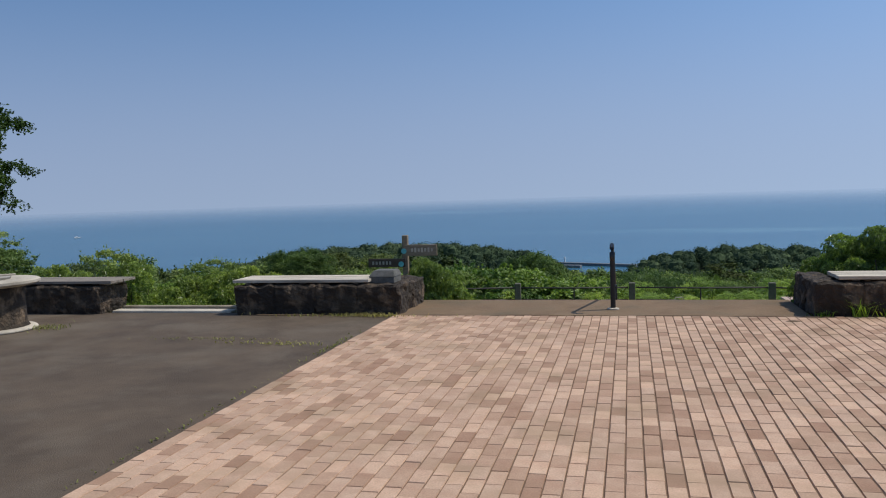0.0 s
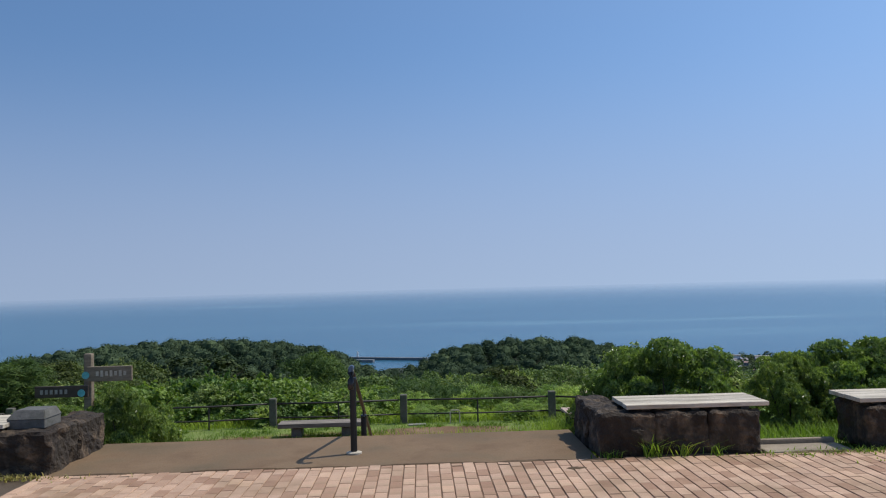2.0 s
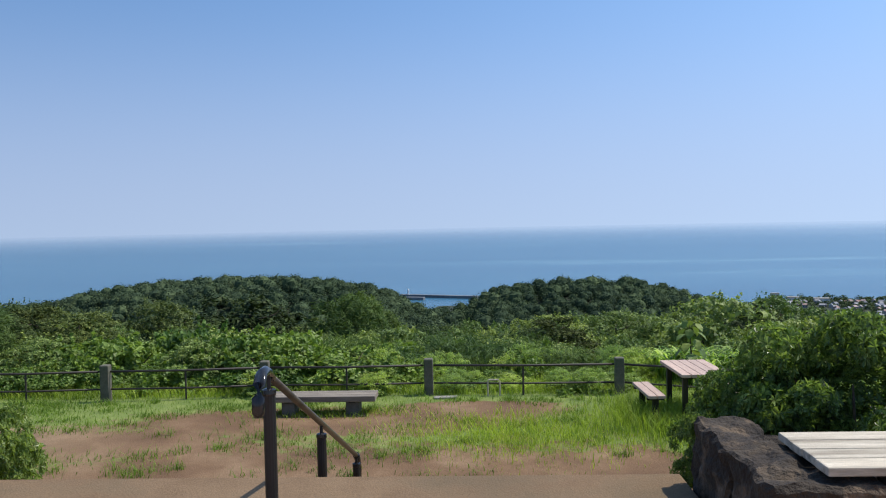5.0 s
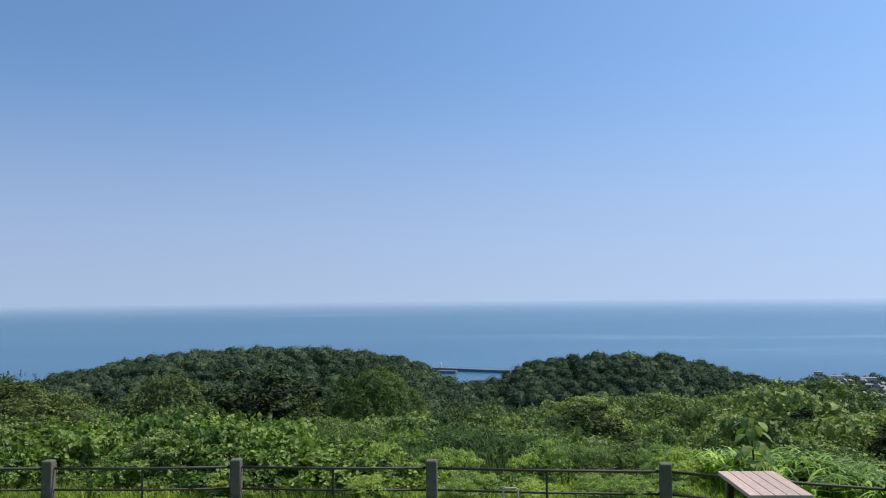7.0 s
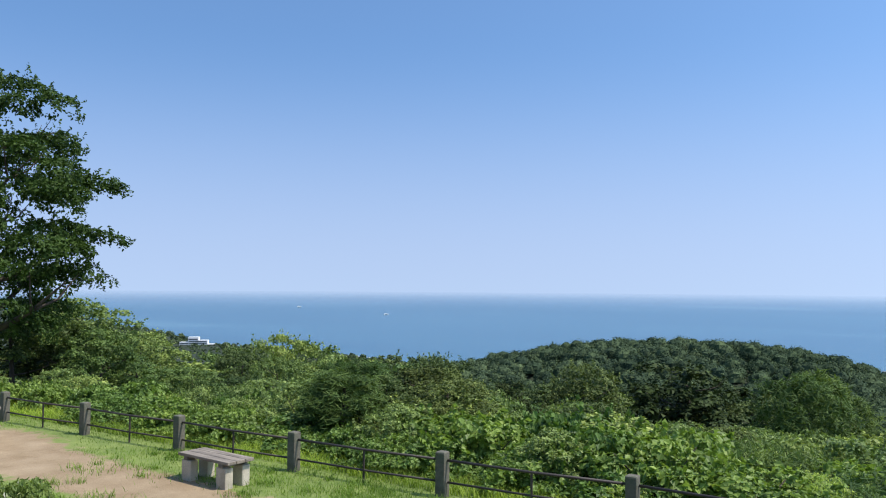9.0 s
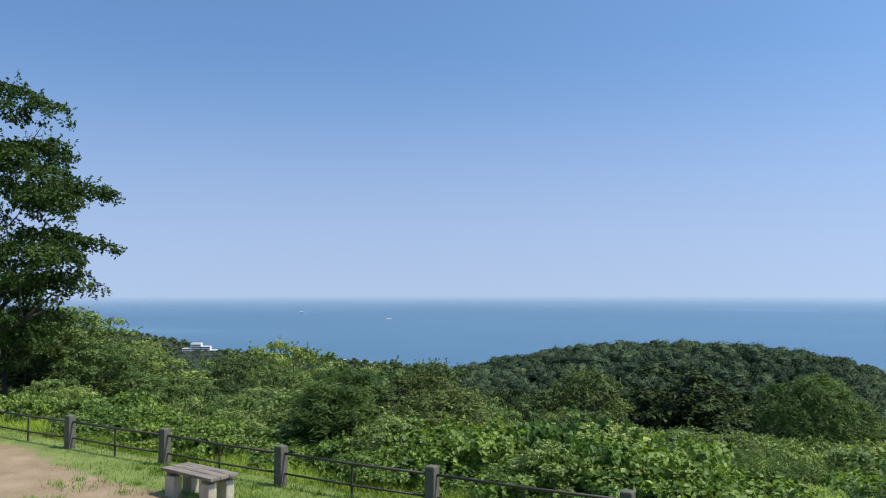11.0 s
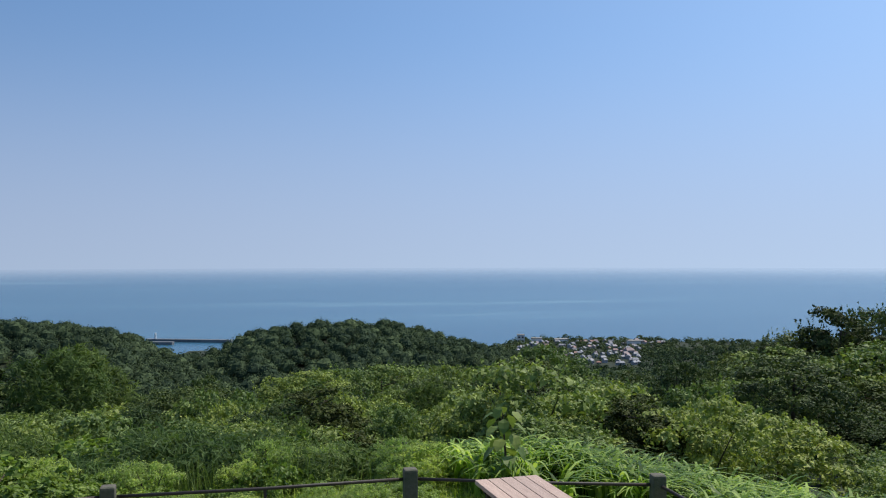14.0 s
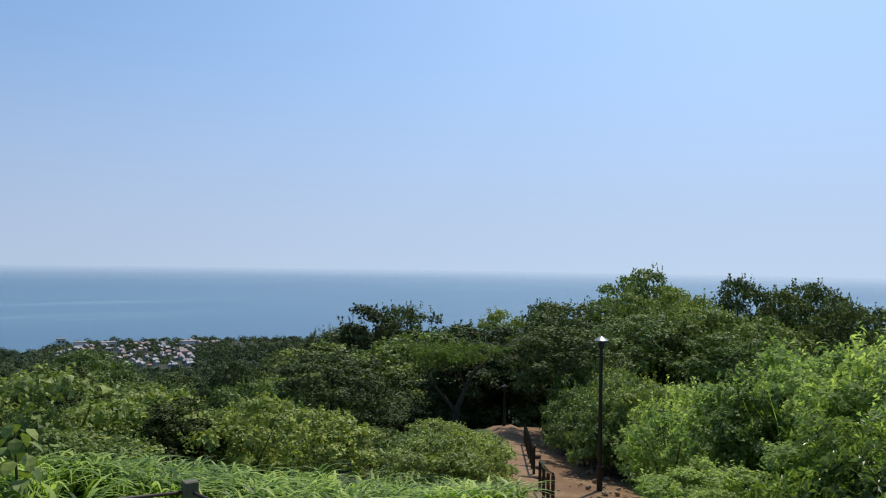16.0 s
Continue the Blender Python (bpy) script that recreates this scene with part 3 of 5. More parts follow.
for i in range(6):
    part("letter_mark", box((-0.50 + 0.055 * i, -0.0945, 1.09), (0.03, 0.003, 0.05), 0.0), M_CONCRETE, brd, "faded letter stroke")

# ---- fence ----
FENCE = [(-21.4, 18.55), (-18.7, 18.62), (-16.0, 18.72), (-13.32, 18.82), (-10.65, 18.89), (-7.94, 18.91), (-5.24, 19.02), (-2.57, 19.19), (0.21, 19.2), (3.38, 19.07), (5.92, 18.12), (6.12, 15.5), (6.3, 12.9)]
FZ = -0.79


def fence_post():
    t = thing("fence_post", pose(0, 0, 0), "square grey-green weathered concrete fence post with rounded top", "fence post", "posts of the low fence")
    b = box((0, 0, -0.36), (0.15, 0.15, 0.74), 0.02)
    for v in b.verts:
        if v.co.z > -0.02:
            v.co.z += 0.015 - 3.0 * v.co.y * v.co.y
    part("shaft", b, M_POST, t)
    return t


M_POST = surface("mossy_dark_concrete", [(0.3, (0.11, 0.098, 0.073)), (0.7, (0.20, 0.18, 0.14))], 5.0, 0.9, 0.6, 50.0, stain=((0.07, 0.085, 0.05), 3.0))
first = fence_post()
first.matrix_basis = pose(*FENCE[0], FZ, 0, 0, 3)
for (x, y), (x1, y1) in zip(FENCE[1:], FENCE[:-1]):
    z = FZ if y > 17 else FZ - 0.10
    copy_thing(first, pose(x, y, z, 0, 0, math.degrees(math.atan2(y - y1, x - x1)) * 0.5))
for (x0, y0), (x1, y1) in zip(FENCE, FENCE[1:]):
    za, zb = (FZ if y0 > 17 or x0 < 5 else FZ - 0.10), (FZ if y1 > 17 or x1 < 5 else FZ - 0.10)
    d = Vector((x1 - x0, y1 - y0, 0)).normalized() * 0.085
    t = thing("fence_rail", pose(0, 0, 0), "thin dark rusty double rail between fence posts", "fence rail", "rails of the low fence")
    for dz, nm in ((-0.10, "top_rail"), (-0.40, "bottom_rail")):
        a, c = Vector((x0, y0, za + dz)) + d, Vector((x1, y1, zb + dz)) - d
        mid = (a + c) / 2 + Vector((0, 0, -0.012))
        part(nm, tube([a, mid, c], 0.019 if nm == "top_rail" else 0.016, 8), M_FENCE_RAIL, t, smooth=True)
    m = Vector(((x0 + x1) / 2, (y0 + y1) / 2, (za + zb) / 2))
    part("upright", tube([m + Vector((0, 0, -0.70)), m + Vector((0, 0, -0.105))], 0.017, 8), M_FENCE_RAIL, t)


# ---- terrace furniture ----
def low_bench(m, L, label, mat):
    t = thing("terrace_bench", m, label, "bench", "plank benches on the terrace")
    for k in range(3):
        part("plank", box((0, -0.15 + 0.15 * k, 0.325), (L, 0.144, 0.085), 0.01), mat, t)
    for sx in (-1, 1):
        # dark material carries the shade that falls under the seat
        part("support", box((sx * L * 0.29, 0, 0.11), (0.2, 0.34, 0.34), 0.015), M_SLATE, t, "short concrete support with the seat's shade in its dark colour")
        part("bearer", box((sx * L * 0.29, 0, 0.276), (0.1, 0.42, 0.016), 0.004), M_IRON, t)
    return t


low_bench(pose(-1.38, 18.0, -1.46, 0, 0, 0), 1.70, "low grey plank bench on concrete supports facing the sea", M_GREY_PLANK)
t = thing("terrace_bench", pose(-8.45, 17.8, -1.45, 0, 0, -4), "weathered plank bench on twin concrete slab legs", "bench", "plank benches on the terrace")
for k in range(3):
    part("plank", box((0, -0.16 + 0.16 * k, 0.425), (1.18, 0.15, 0.045), 0.008), M_GREY_PLANK, t)
for sx in (-1, 1):
    part("bearer", box((sx * 0.41, 0, 0.375), (0.09, 0.46, 0.055), 0.008), M_GREY_PLANK, t)
    for sy in (-1, 1):
        part("leg_slab", box((sx * 0.41, sy * 0.15, 0.15), (0.22, 0.14, 0.40), 0.02), M_PALE_CONCRETE, t, "pale concrete leg slab")

t = thing("picnic_table", pose(4.13, 17.34, -1.44, 0, 0, 2), "pinkish plank picnic table on black iron legs", "table")
for k in range(5):
    part("plank", box((-0.268 + 0.134 * k, 0, 0.79), (0.126, 1.16, 0.045), 0.008), M_PINK_PLANK, t)
for sx in (-1, 1):
    for sy in (-1, 1):
        part("leg", box((sx * 0.24, sy * 0.40, 0.37), (0.07, 0.07, 0.80), 0.006), M_IRON, t)
for sy in (-1, 1):
    part("crossbar", box((0, sy * 0.40, 0.745), (0.60, 0.05, 0.045), 0.004), M_IRON, t)
seat = thing("picnic_bench", pose(3.50, 17.40, -1.36, 0, 0, 2), "two-plank pinkish picnic seat on black iron legs", "bench", "seats of the picnic table")
for k in range(2):
    part("plank", box((-0.063 + 0.126 * k, 0, 0.39), (0.118, 1.0, 0.045), 0.008), M_PINK_PLANK, seat)
for sy in (-1, 1):
    part("leg", box((0, sy * 0.38, 0.17), (0.08, 0.08, 0.42), 0.006), M_IRON, seat)
    part("crossbar", box((0, sy * 0.38, 0.35), (0.24, 0.05, 0.04), 0.004), M_IRON, seat)
copy_thing(seat, pose(4.72, 17.36, -1.36, 0, 0, 2))

for x, y, r, h in ((-13.3, 16.75, 0.24, 0.46), (-13.0, 16.0, 0.2, 0.42), (-14.3, 16.4, 0.24, 0.46), (-14.9, 17.3, 0.22, 0.45)):
    t = thing("log_stool", pose(x, y, -1.39), "cut orange-brown log stool standing on trodden earth", "stool", "log stools on the terrace")
    b = lathe([(r * 1.04, -0.02), (r, 0.06), (r * 0.96, h * 0.6), (r * 0.97, h)], 22)
    for v in b.verts:
        v.co.xy *= 1 + 0.05 * noise.noise(v.co * 6 + Vector((x, y, 0)))
    part("log", b, M_STUMP, t, smooth=False)
    part("cut_face", lathe([(r * 0.93, h + 0.001), (r * 0.93, h + 0.012), (r * 0.88, h + 0.016)], 22), M_STUMP_TOP, t, "pale cut end")
t = thing("log_table", pose(-14.15, 17.0, -1.39), "round grey plank table among the log stools", "table")
part("table_leg", lathe([(0.2, -0.02), (0.16, 0.1), (0.14, 0.5), (0.2, 0.62)], 16), M_CONCRETE, t)
for k in range(4):
    part("plank", box((0, -0.3 + 0.2 * k, 0.65), (1.0, 0.19, 0.05), 0.01), M_GREY_PLANK, t)
low_bench(pose(-16.6, 17.7, -1.44, 0, 0, -5), 1.6, "grey plank bench near the log stools", M_GREY_PLANK)


hoop = thing("ground_hoop", pose(1.3, 19.05, -1.55), "small pale metal hoop standing in the grass", "hoop")
part("bar", tube([(-0.1, 0, 0), (-0.1, 0, 0.40), (-0.08, 0, 0.43), (0.08, 0, 0.43), (0.1, 0, 0.40), (0.1, 0, 0)], 0.014, 8), M_PALE_CONCRETE, hoop)
t = tagged(part("stone_slab", box((0.5, 18.9, -1.385), (0.4, 0.14, 0.06), 0.015, (0, 0, 4)), M_CONCRETE), "small flat concrete slab lying in the turf", "slab")


# ---- plants ----
def leaf_arrays(P, N, size, aspect=0.5, rng=None, flat=0.0, jitter=0.6, simple=False):
    """Leaves, slightly folded, at the points P facing about N: diamonds, or plain pointed ones where they stay small."""
    n = len(P)
    N = N + rng.normal(0, jitter, (n, 3))
    N[:, 2] += flat
    N /= np.linalg.norm(N, axis=1, keepdims=True) + 1e-9
    T = np.cross(N, rng.normal(0, 1, (n, 3)))
    T /= np.linalg.norm(T, axis=1, keepdims=True) + 1e-9
    B = np.cross(N, T)
    L = (size * rng.uniform(0.6, 1.3, n))[:, None]
    a = P - T * L * 0.5
    c = P + T * L * 0.5 - N * L * 0.12
    l = P + B * L * aspect * 0.5 + N * L * 0.08
    r = P - B * L * aspect * 0.5 + N * L * 0.08
    if simple:
        V = np.stack([P - T * L * 0.4 + B * L * aspect * 0.6, P - T * L * 0.4 - B * L * aspect * 0.6, c], 1).reshape(-1, 3)
        return V, np.arange(3 * n).reshape(n, 3)
    V = np.stack([a, l, c, r], 1).reshape(-1, 3)
    return V, np.arange(4 * n).reshape(n, 4)


def cloud(blobs, n, rng, inner=0.25, low=-0.35):
    """Points and outward directions on a heap of ellipsoids (x, y, z, rx, ry, rz)."""
    B = np.array(blobs, float)
    area = (B[:, 3] * B[:, 4] + B[:, 3] * B[:, 5] + B[:, 4] * B[:, 5])
    k = rng.choice(len(B), n * 2, p=area / area.sum())
    D = rng.normal(0, 1, (n * 2, 3))
    D /= np.linalg.norm(D, axis=1, keepdims=True)
    D[:, 2] = np.where(D[:, 2] < low, -D[:, 2], D[:, 2])
    R = np.where(rng.random(n * 2) < inner, rng.uniform(0.4, 0.85, n * 2), rng.uniform(0.85, 1.08, n * 2))
    P = B[k, :3] + D * B[k, 3:] * R[:, None]
    deep = np.zeros(n * 2, bool)
    for q in B:
        deep |= (((P - q[:3]) / q[3:]) ** 2).sum(1) < 0.36
    keep = np.flatnonzero(~deep)[:n]
    return P[keep], D[keep]


def sprays(P, D, rng, per, radius):
    """Gathers leaves into sprays at the twigs' ends: small domes with gaps between them."""
    n = len(P)
    m = max(1, n // per)
    i = np.repeat(rng.choice(n, m, replace=False), per)
    d = D[i] + rng.normal(0, 0.25, (len(i), 3))
    d[:, 2] += 0.3
    d /= np.linalg.norm(d, axis=1, keepdims=True)
    o = rng.normal(0, 1, (len(i), 3))
    o -= d * (o * d).sum(1, keepdims=True)
    o *= (radius * rng.uniform(0.15, 1.0, len(i)) / (np.linalg.norm(o, axis=1) + 1e-9))[:, None]
    drop = (o * o).sum(1, keepdims=True) / radius
    return P[i] + o - d * drop * 0.55, d + o / radius * 0.55


def ragged(P, D, rng, share, reach):
    """Opens gaps in a crown and turns a share of its leaves into shoots that stand out of it."""
    n = len(P)
    f = 2.6 / reach
    g = np.sin(P[:, 0] * f + 1.3 * np.sin(P[:, 1] * f * 0.7)) + np.sin(P[:, 1] * f * 1.1 + 2.0) + np.sin(P[:, 2] * f * 1.3 + P[:, 0] * f * 0.4)
    P, D = P[g > -1.1], D[g > -1.1]
    m = int(n * share / 8)
    i = rng.choice(len(P), m)
    d = D[i] + rng.normal(0, 0.35, (m, 3))
    d[:, 2] += 0.45
    d /= np.linalg.norm(d, axis=1, keepdims=True)
    u = np.linspace(0.1, 1.0, 8)[None, :, None]
    L = (reach * rng.uniform(0.3, 1.0, m) ** 1.5)[:, None, None]
    Q = P[i][:, None] + d[:, None] * L * u + rng.normal(0, 1, (m, 8, 3)) * reach * 0.10 * (1.15 - u)
    Dq = d[:, None] * 0.3 + rng.normal(0, 0.8, (m, 8, 3))
    k = rng.permutation(len(P))[:n - 8 * m]
    return np.concatenate([P[k], Q.reshape(-1, 3)]), np.concatenate([D[k], Dq.reshape(-1, 3)])


def heap(rng, n, rx, ry, rz, z0, lump=(0.32, 0.55)):
    """Lumps spread over an ellipsoid with gaps between: an uneven outline."""
    out = [(0, 0, z0, rx * 0.5, ry * 0.5, rz * 0.55)]
    for i in range(n):
        a, e = 2.399 * i + rng.uniform(-0.4, 0.4), math.asin(-0.3 + 1.3 * (i + 0.5) / n)
        s = rng.uniform(*lump)
        q = rng.uniform(0.62, 1.0)
        out.append((rx * q * math.cos(e) * math.cos(a), ry * q * math.cos(e) * math.sin(a), z0 + rz * q * math.sin(e), rx * s, ry * s, rz * s * 0.55))
    return out


def limbs(rng, h0, h1, r, reach, n, lean=0.0):
    """A tapered trunk with limbs that fork upward."""
    b = bmesh.new()
    pts, rad = [], []
    for i in range(7):
        u = i / 6
        pts.append((lean * u * u + 0.06 * reach * math.sin(3 * u + r * 9), 0.05 * reach * math.cos(4 * u), h1 * u - 0.25 * (i == 0)))
        rad.append(r * (1.25 - 0.9 * u))
    tube(pts, rad, 9, b)
    for i in range(n):
        u = h0 + (0.95 - h0) * i / max(1, n - 1)
        a = 2.4 * i + rng.uniform(-0.4, 0.4)
        base = Vector(pts[min(6, int(u * 6))]).lerp(Vector(pts[min(6, int(u * 6) + 1)]), u * 6 - int(u * 6))
        L = reach * rng.uniform(0.65, 1.0) * (1.15 - 0.5 * u)
        rise = rng.uniform(0.25, 0.6)
        q = [base + Vector((math.cos(a), math.sin(a), 0)) * L * s + Vector((0, 0, L * rise * s ** 1.4 + 0.04 * math.sin(9 * s + i))) for s in (0, 0.3, 0.6, 1.0)]
        r0 = r * (0.62 - 0.35 * u)
        tube(q, [r0, r0 * 0.7, r0 * 0.45, r0 * 0.15], 6, b)
        for sgn in (-1, 1):
            s0 = q[2]
            a2 = a + sgn * 0.8
            tube([s0, s0 + Vector((math.cos(a2), math.sin(a2), 0.5)) * L * 0.22, s0 + Vector((math.cos(a2), math.sin(a2), 0.9)) * L * 0.4], [r0 * 0.4, r0 * 0.25, r0 * 0.08], 5, b)
    return b


def with_core(V, F, blobs, n, size, rng, fx, fz):
    """Adds a loose core of broad inner leaves, so that a crown is dense inside."""
    B = np.array(blobs, float)
    B[:, 3:] *= 0.6
    B *= np.array([fx, fx, fz, fx, fx, fz])
    P, D = cloud([tuple(q) for q in B], n, rng, 0.0, -0.6)
    W, G = leaf_arrays(P, D, size, 0.9, rng, 0.0, 0.5, F.shape[1] == 3)
    return np.concatenate([V, W]), np.concatenate([F, G + len(V)])


def tree_proto(name, label, seed, h, rx, rz, trunk, leaves, size, mat, lumps=14, aspect=0.5, flat=0.0, lump=(0.28, 0.5), inner=0.25, n_limb=5, category="tree", group=""):
    rng = np.random.default_rng(seed)
    t = thing(name, pose(0, 0, 0), label, category, group)
    zc = h - rz * 1.0
    blobs = heap(rng, lumps, rx, rx, rz, zc, lump)
    P, D = cloud(blobs, leaves, rng, inner, -0.05)
    P, D = sprays(P, D, rng, 11, size * 1.7)
    P, D = ragged(P, D, rng, 0.2, rx * 0.2)
    fz, fx = h / np.percentile(P[:, 2], 99.5), rx / np.percentile(np.hypot(P[:, 0], P[:, 1]), 97)
    P *= np.array([fx, fx, fz])
    V, F = leaf_arrays(P, D, size, aspect, rng, flat * 0.6, 0.5, True)
    V, F = with_core(V, F, blobs, leaves // 9, size * 1.5 if aspect > 0.2 else 0.3, rng, fx, fz)
    part("trunk", limbs(rng, 0.35, h * 0.86, trunk, rx * 0.8, n_limb), M_BARK, t)
    part("crown", np_mesh("crown", V, F, mat), None, t)
    return t


def shrub_proto(name, label, seed, h, rx, leaves, size, mat, lumps=12, aspect=0.5, flat=0.3, lump=(0.3, 0.5), group="", simple=False, up=0.0):
    rng = np.random.default_rng(seed)
    t = thing(name, pose(0, 0, 0), label, "shrub", group)
    blobs = heap(rng, lumps, rx, rx, h * 0.62, h * 0.36, lump)
    P, D = cloud(blobs, leaves, rng, 0.22, -0.1)
    P, D = sprays(P, D, rng, 11, size * 1.7)
    P, D = ragged(P, D, rng, 0.2, rx * 0.2)
    fz, fx = h / np.percentile(P[:, 2], 99.5), rx / np.percentile(np.hypot(P[:, 0], P[:, 1]), 97)
    P *= np.array([fx, fx, fz])
    P[:, 2] = np.maximum(P[:, 2], 0.02)
    V, F = leaf_arrays(P, D, size, aspect, rng, flat * 0.5 + up, 0.5, simple)
    V, F = with_core(V, F, blobs, leaves // 9, size * 1.5 if aspect > 0.2 else 0.15, rng, fx, fz)
    V[:, 2] = np.maximum(V[:, 2], 0.01)
    b = bmesh.new()
    for i in range(4):
        a = 1.6 * i + 0.3
        tube([(0.05 * math.cos(a), 0.05 * math.sin(a), -0.15), (rx * 0.25 * math.cos(a), rx * 0.25 * math.sin(a), h * 0.4), (rx * 0.5 * math.cos(a), rx * 0.5 * math.sin(a), h * 0.75)], [0.03, 0.02, 0.006], 6, b)
    part("trunk", b, M_BARK, t)
    part("foliage", np_mesh("foliage", V, F, mat), None, t)
    return t


def rosette_shrub(label, seed, h, rx, n):
    """A dense shrub whose glossy narrow leaves sit in rosettes at the shoots' tips."""
    rng = np.random.default_rng(seed)
    t = thing("glossy_shrub", pose(0, 0, 0), label, "shrub")
    P, D = cloud(heap(rng, 34, rx, rx, h * 0.62, h * 0.36, (0.18, 0.34)), n, rng, 0.3, -0.5)
    P[:, 2] *= h / np.percentile(P[:, 2], 99.5)
    P[:, :2] *= rx / np.percentile(np.hypot(P[:, 0], P[:, 1]), 97)
    P[:, 2] = np.maximum(P[:, 2], 0.03)
    D = D + rng.normal(0, 0.35, D.shape)
    D[:, 2] += 0.35
    D /= np.linalg.norm(D, axis=1, keepdims=True)
    n = len(P)
    A = np.cross(D, rng.normal(0, 1, (n, 3)))
    A /= np.linalg.norm(A, axis=1, keepdims=True)
    B = np.cross(D, A)
    out = []
    for k in range(8):
        a = (k * 0.785 + rng.uniform(-0.3, 0.3, n))[:, None]
        up = rng.uniform(0.1, 0.9, n)[:, None]
        T = A * np.cos(a) + B * np.sin(a) + D * up
        T /= np.linalg.norm(T, axis=1, keepdims=True)
        S = np.cross(D, T)
        S /= np.linalg.norm(S, axis=1, keepdims=True) + 1e-9
        N = np.cross(T, S)
        L = rng.uniform(0.04, 0.074, n)[:, None]
        out.append(np.stack([P, P + T * L * 0.6 + S * L * 0.17 + N * L * 0.06, P + T * L - D * L * 0.12, P + T * L * 0.6 - S * L * 0.17 + N * L * 0.06], 1).reshape(-1, 3))
    V = np.concatenate(out)
    b = bmesh.new()
    for i in range(5):
        a = 1.3 * i + 0.3
        tube([(0.05 * math.cos(a), 0.05 * math.sin(a), -0.15), (rx * 0.25 * math.cos(a), rx * 0.25 * math.sin(a), h * 0.4), (rx * 0.5 * math.cos(a), rx * 0.5 * math.sin(a), h * 0.75)], [0.03, 0.02, 0.006], 6, b)
    part("trunk", b, M_BARK, t)
    part("foliage", np_mesh("foliage", V, np.arange(len(V)).reshape(-1, 4), L_GLOSSY), None, t)
    return t


def put(proto, x, y, s=1.0, turn=0.0, top=None, h=1.0):
    """A copy of a plant on the ground; top sets the height of its crown's top, with the scale kept nearly even."""
    z = float(ground_h(x, y)) - 0.05
    sz = s
    if top is not None:
        sz = max(0.6 * s, (top - z) / h)
        s = min(max(s, sz / 1.35), 1.9 * s)
        if top - z < sz * h:
            z = top - sz * h
    c = copy_thing(proto, pose(x, y, z, 0, 0, turn))
    c.matrix_basis = pose(x, y, z, 0, 0, turn) @ Matrix.Diagonal((s, s, sz, 1))
    return c


def stash(proto, x, y, z=None):
    """Stand the first one of a kind on the ground too."""
    proto.matrix_basis = pose(x, y, float(ground_h(x, y)) - 0.05 if z is None else z)


rnd = random.Random(7)
# glossy shrubs by the benches
g1 = rosette_shrub("dense glossy dark-green shrub behind the stone bench", 1, 1.42, 0.95, 4200)
g2 = rosette_shrub("dense glossy green shrub beside the stone bench", 2, 1.3, 0.95, 4000)
stash(g1, 3.6, 11.6)
g1.matrix_basis = pose(3.48, 10.95, -0.58) @ Matrix.Diagonal((0.85, 0.85, 1.02, 1))
put(g2, 2.68, 11.0, 0.36, 80, 0.22, 1.3)
put(g1, 3.0, 11.2, 0.5, 200, 0.55, 1.42)
g2.matrix_basis = pose(-2.85, 11.35, -0.8, 0, 0, 25) @ Matrix.Diagonal((0.64, 0.64, 0.98, 1))
put(g1, -3.9, 11.6, 0.8, 160, 0.22, 1.42)
put(g2, -4.6, 12.2, 0.8, 250, 0.0, 1.3)
for x, tp in ((-5.6, 0.12), (-6.6, 0.2), (-7.6, 0.22), (-9.0, 0.3), (-10.6, 0.25)):
    put(rnd.choice((g1, g2)), x, 12.4 + 0.3 * rnd.random(), 0.85, rnd.uniform(0, 360), tp, 1.36)

# creeper and weeds beyond the fence
k1 = shrub_proto("creeper_mound", "sprawling bright-green broad-leaved creeper mound", 3, 1.0, 1.4, 2900, 0.12, L_KUDZU, 14, 0.8, 0.7, (0.25, 0.45))
k2 = shrub_proto("creeper_mound", "low bright-green broad-leaved creeper heap", 4, 1.0, 1.4, 2800, 0.115, L_KUDZU, 12, 0.8, 0.7, (0.3, 0.5))
s1 = shrub_proto("wild_shrub", "rounded mid-green wild shrub on the slope", 5, 2.4, 1.7, 6200, 0.105, L_MID, 26, 0.6, 1.0, lump=(0.2, 0.36), simple=True)
s2 = shrub_proto("wild_shrub", "loose mid-green wild shrub on the slope", 6, 2.4, 1.7, 6200, 0.105, L_MID, 30, 0.6, 1.0, lump=(0.16, 0.32), simple=True)
d1 = tree_proto("dark_tree", "dense dark-green evergreen tree on the slope", 8, 6.0, 2.6, 2.6, 0.10, 9500, 0.125, L_DARK, 34, 0.6, 0.7, lump=(0.17, 0.32))
d2 = tree_proto("broadleaf_tree", "mid-green spreading broadleaf tree on the slope", 9, 6.0, 2.8, 2.4, 0.10, 9500, 0.125, L_TREE, 34, 0.6, 0.7, lump=(0.15, 0.3))
p1 = tree_proto("pine_tree", "soft mid-green young pine on the slope", 10, 6.0, 2.1, 2.6, 0.14, 5000, 0.44, L_PINE, 22, 0.09, 0.5, (0.2, 0.38), 0.4)
d1f = tree_proto("dark_tree", "dense dark-green evergreen tree further down the slope", 12, 6.0, 2.6, 2.6, 0.10, 5600, 0.165, L_DARK, 30, 0.7, 0.7, lump=(0.17, 0.32), n_limb=4)
d2f = tree_proto("broadleaf_tree", "mid-green spreading broadleaf tree further down the slope", 13, 6.0, 2.8, 2.4, 0.10, 5600, 0.165, L_TREE, 30, 0.7, 0.7, lump=(0.15, 0.3), n_limb=4)
d3 = tree_proto("dark_tree", "very dark broad evergreen tree standing out of the thicket", 16, 6.0, 2.6, 2.9, 0.14, 12000, 0.15, L_HOLM, 40, 0.6, 0.6, lump=(0.16, 0.3))
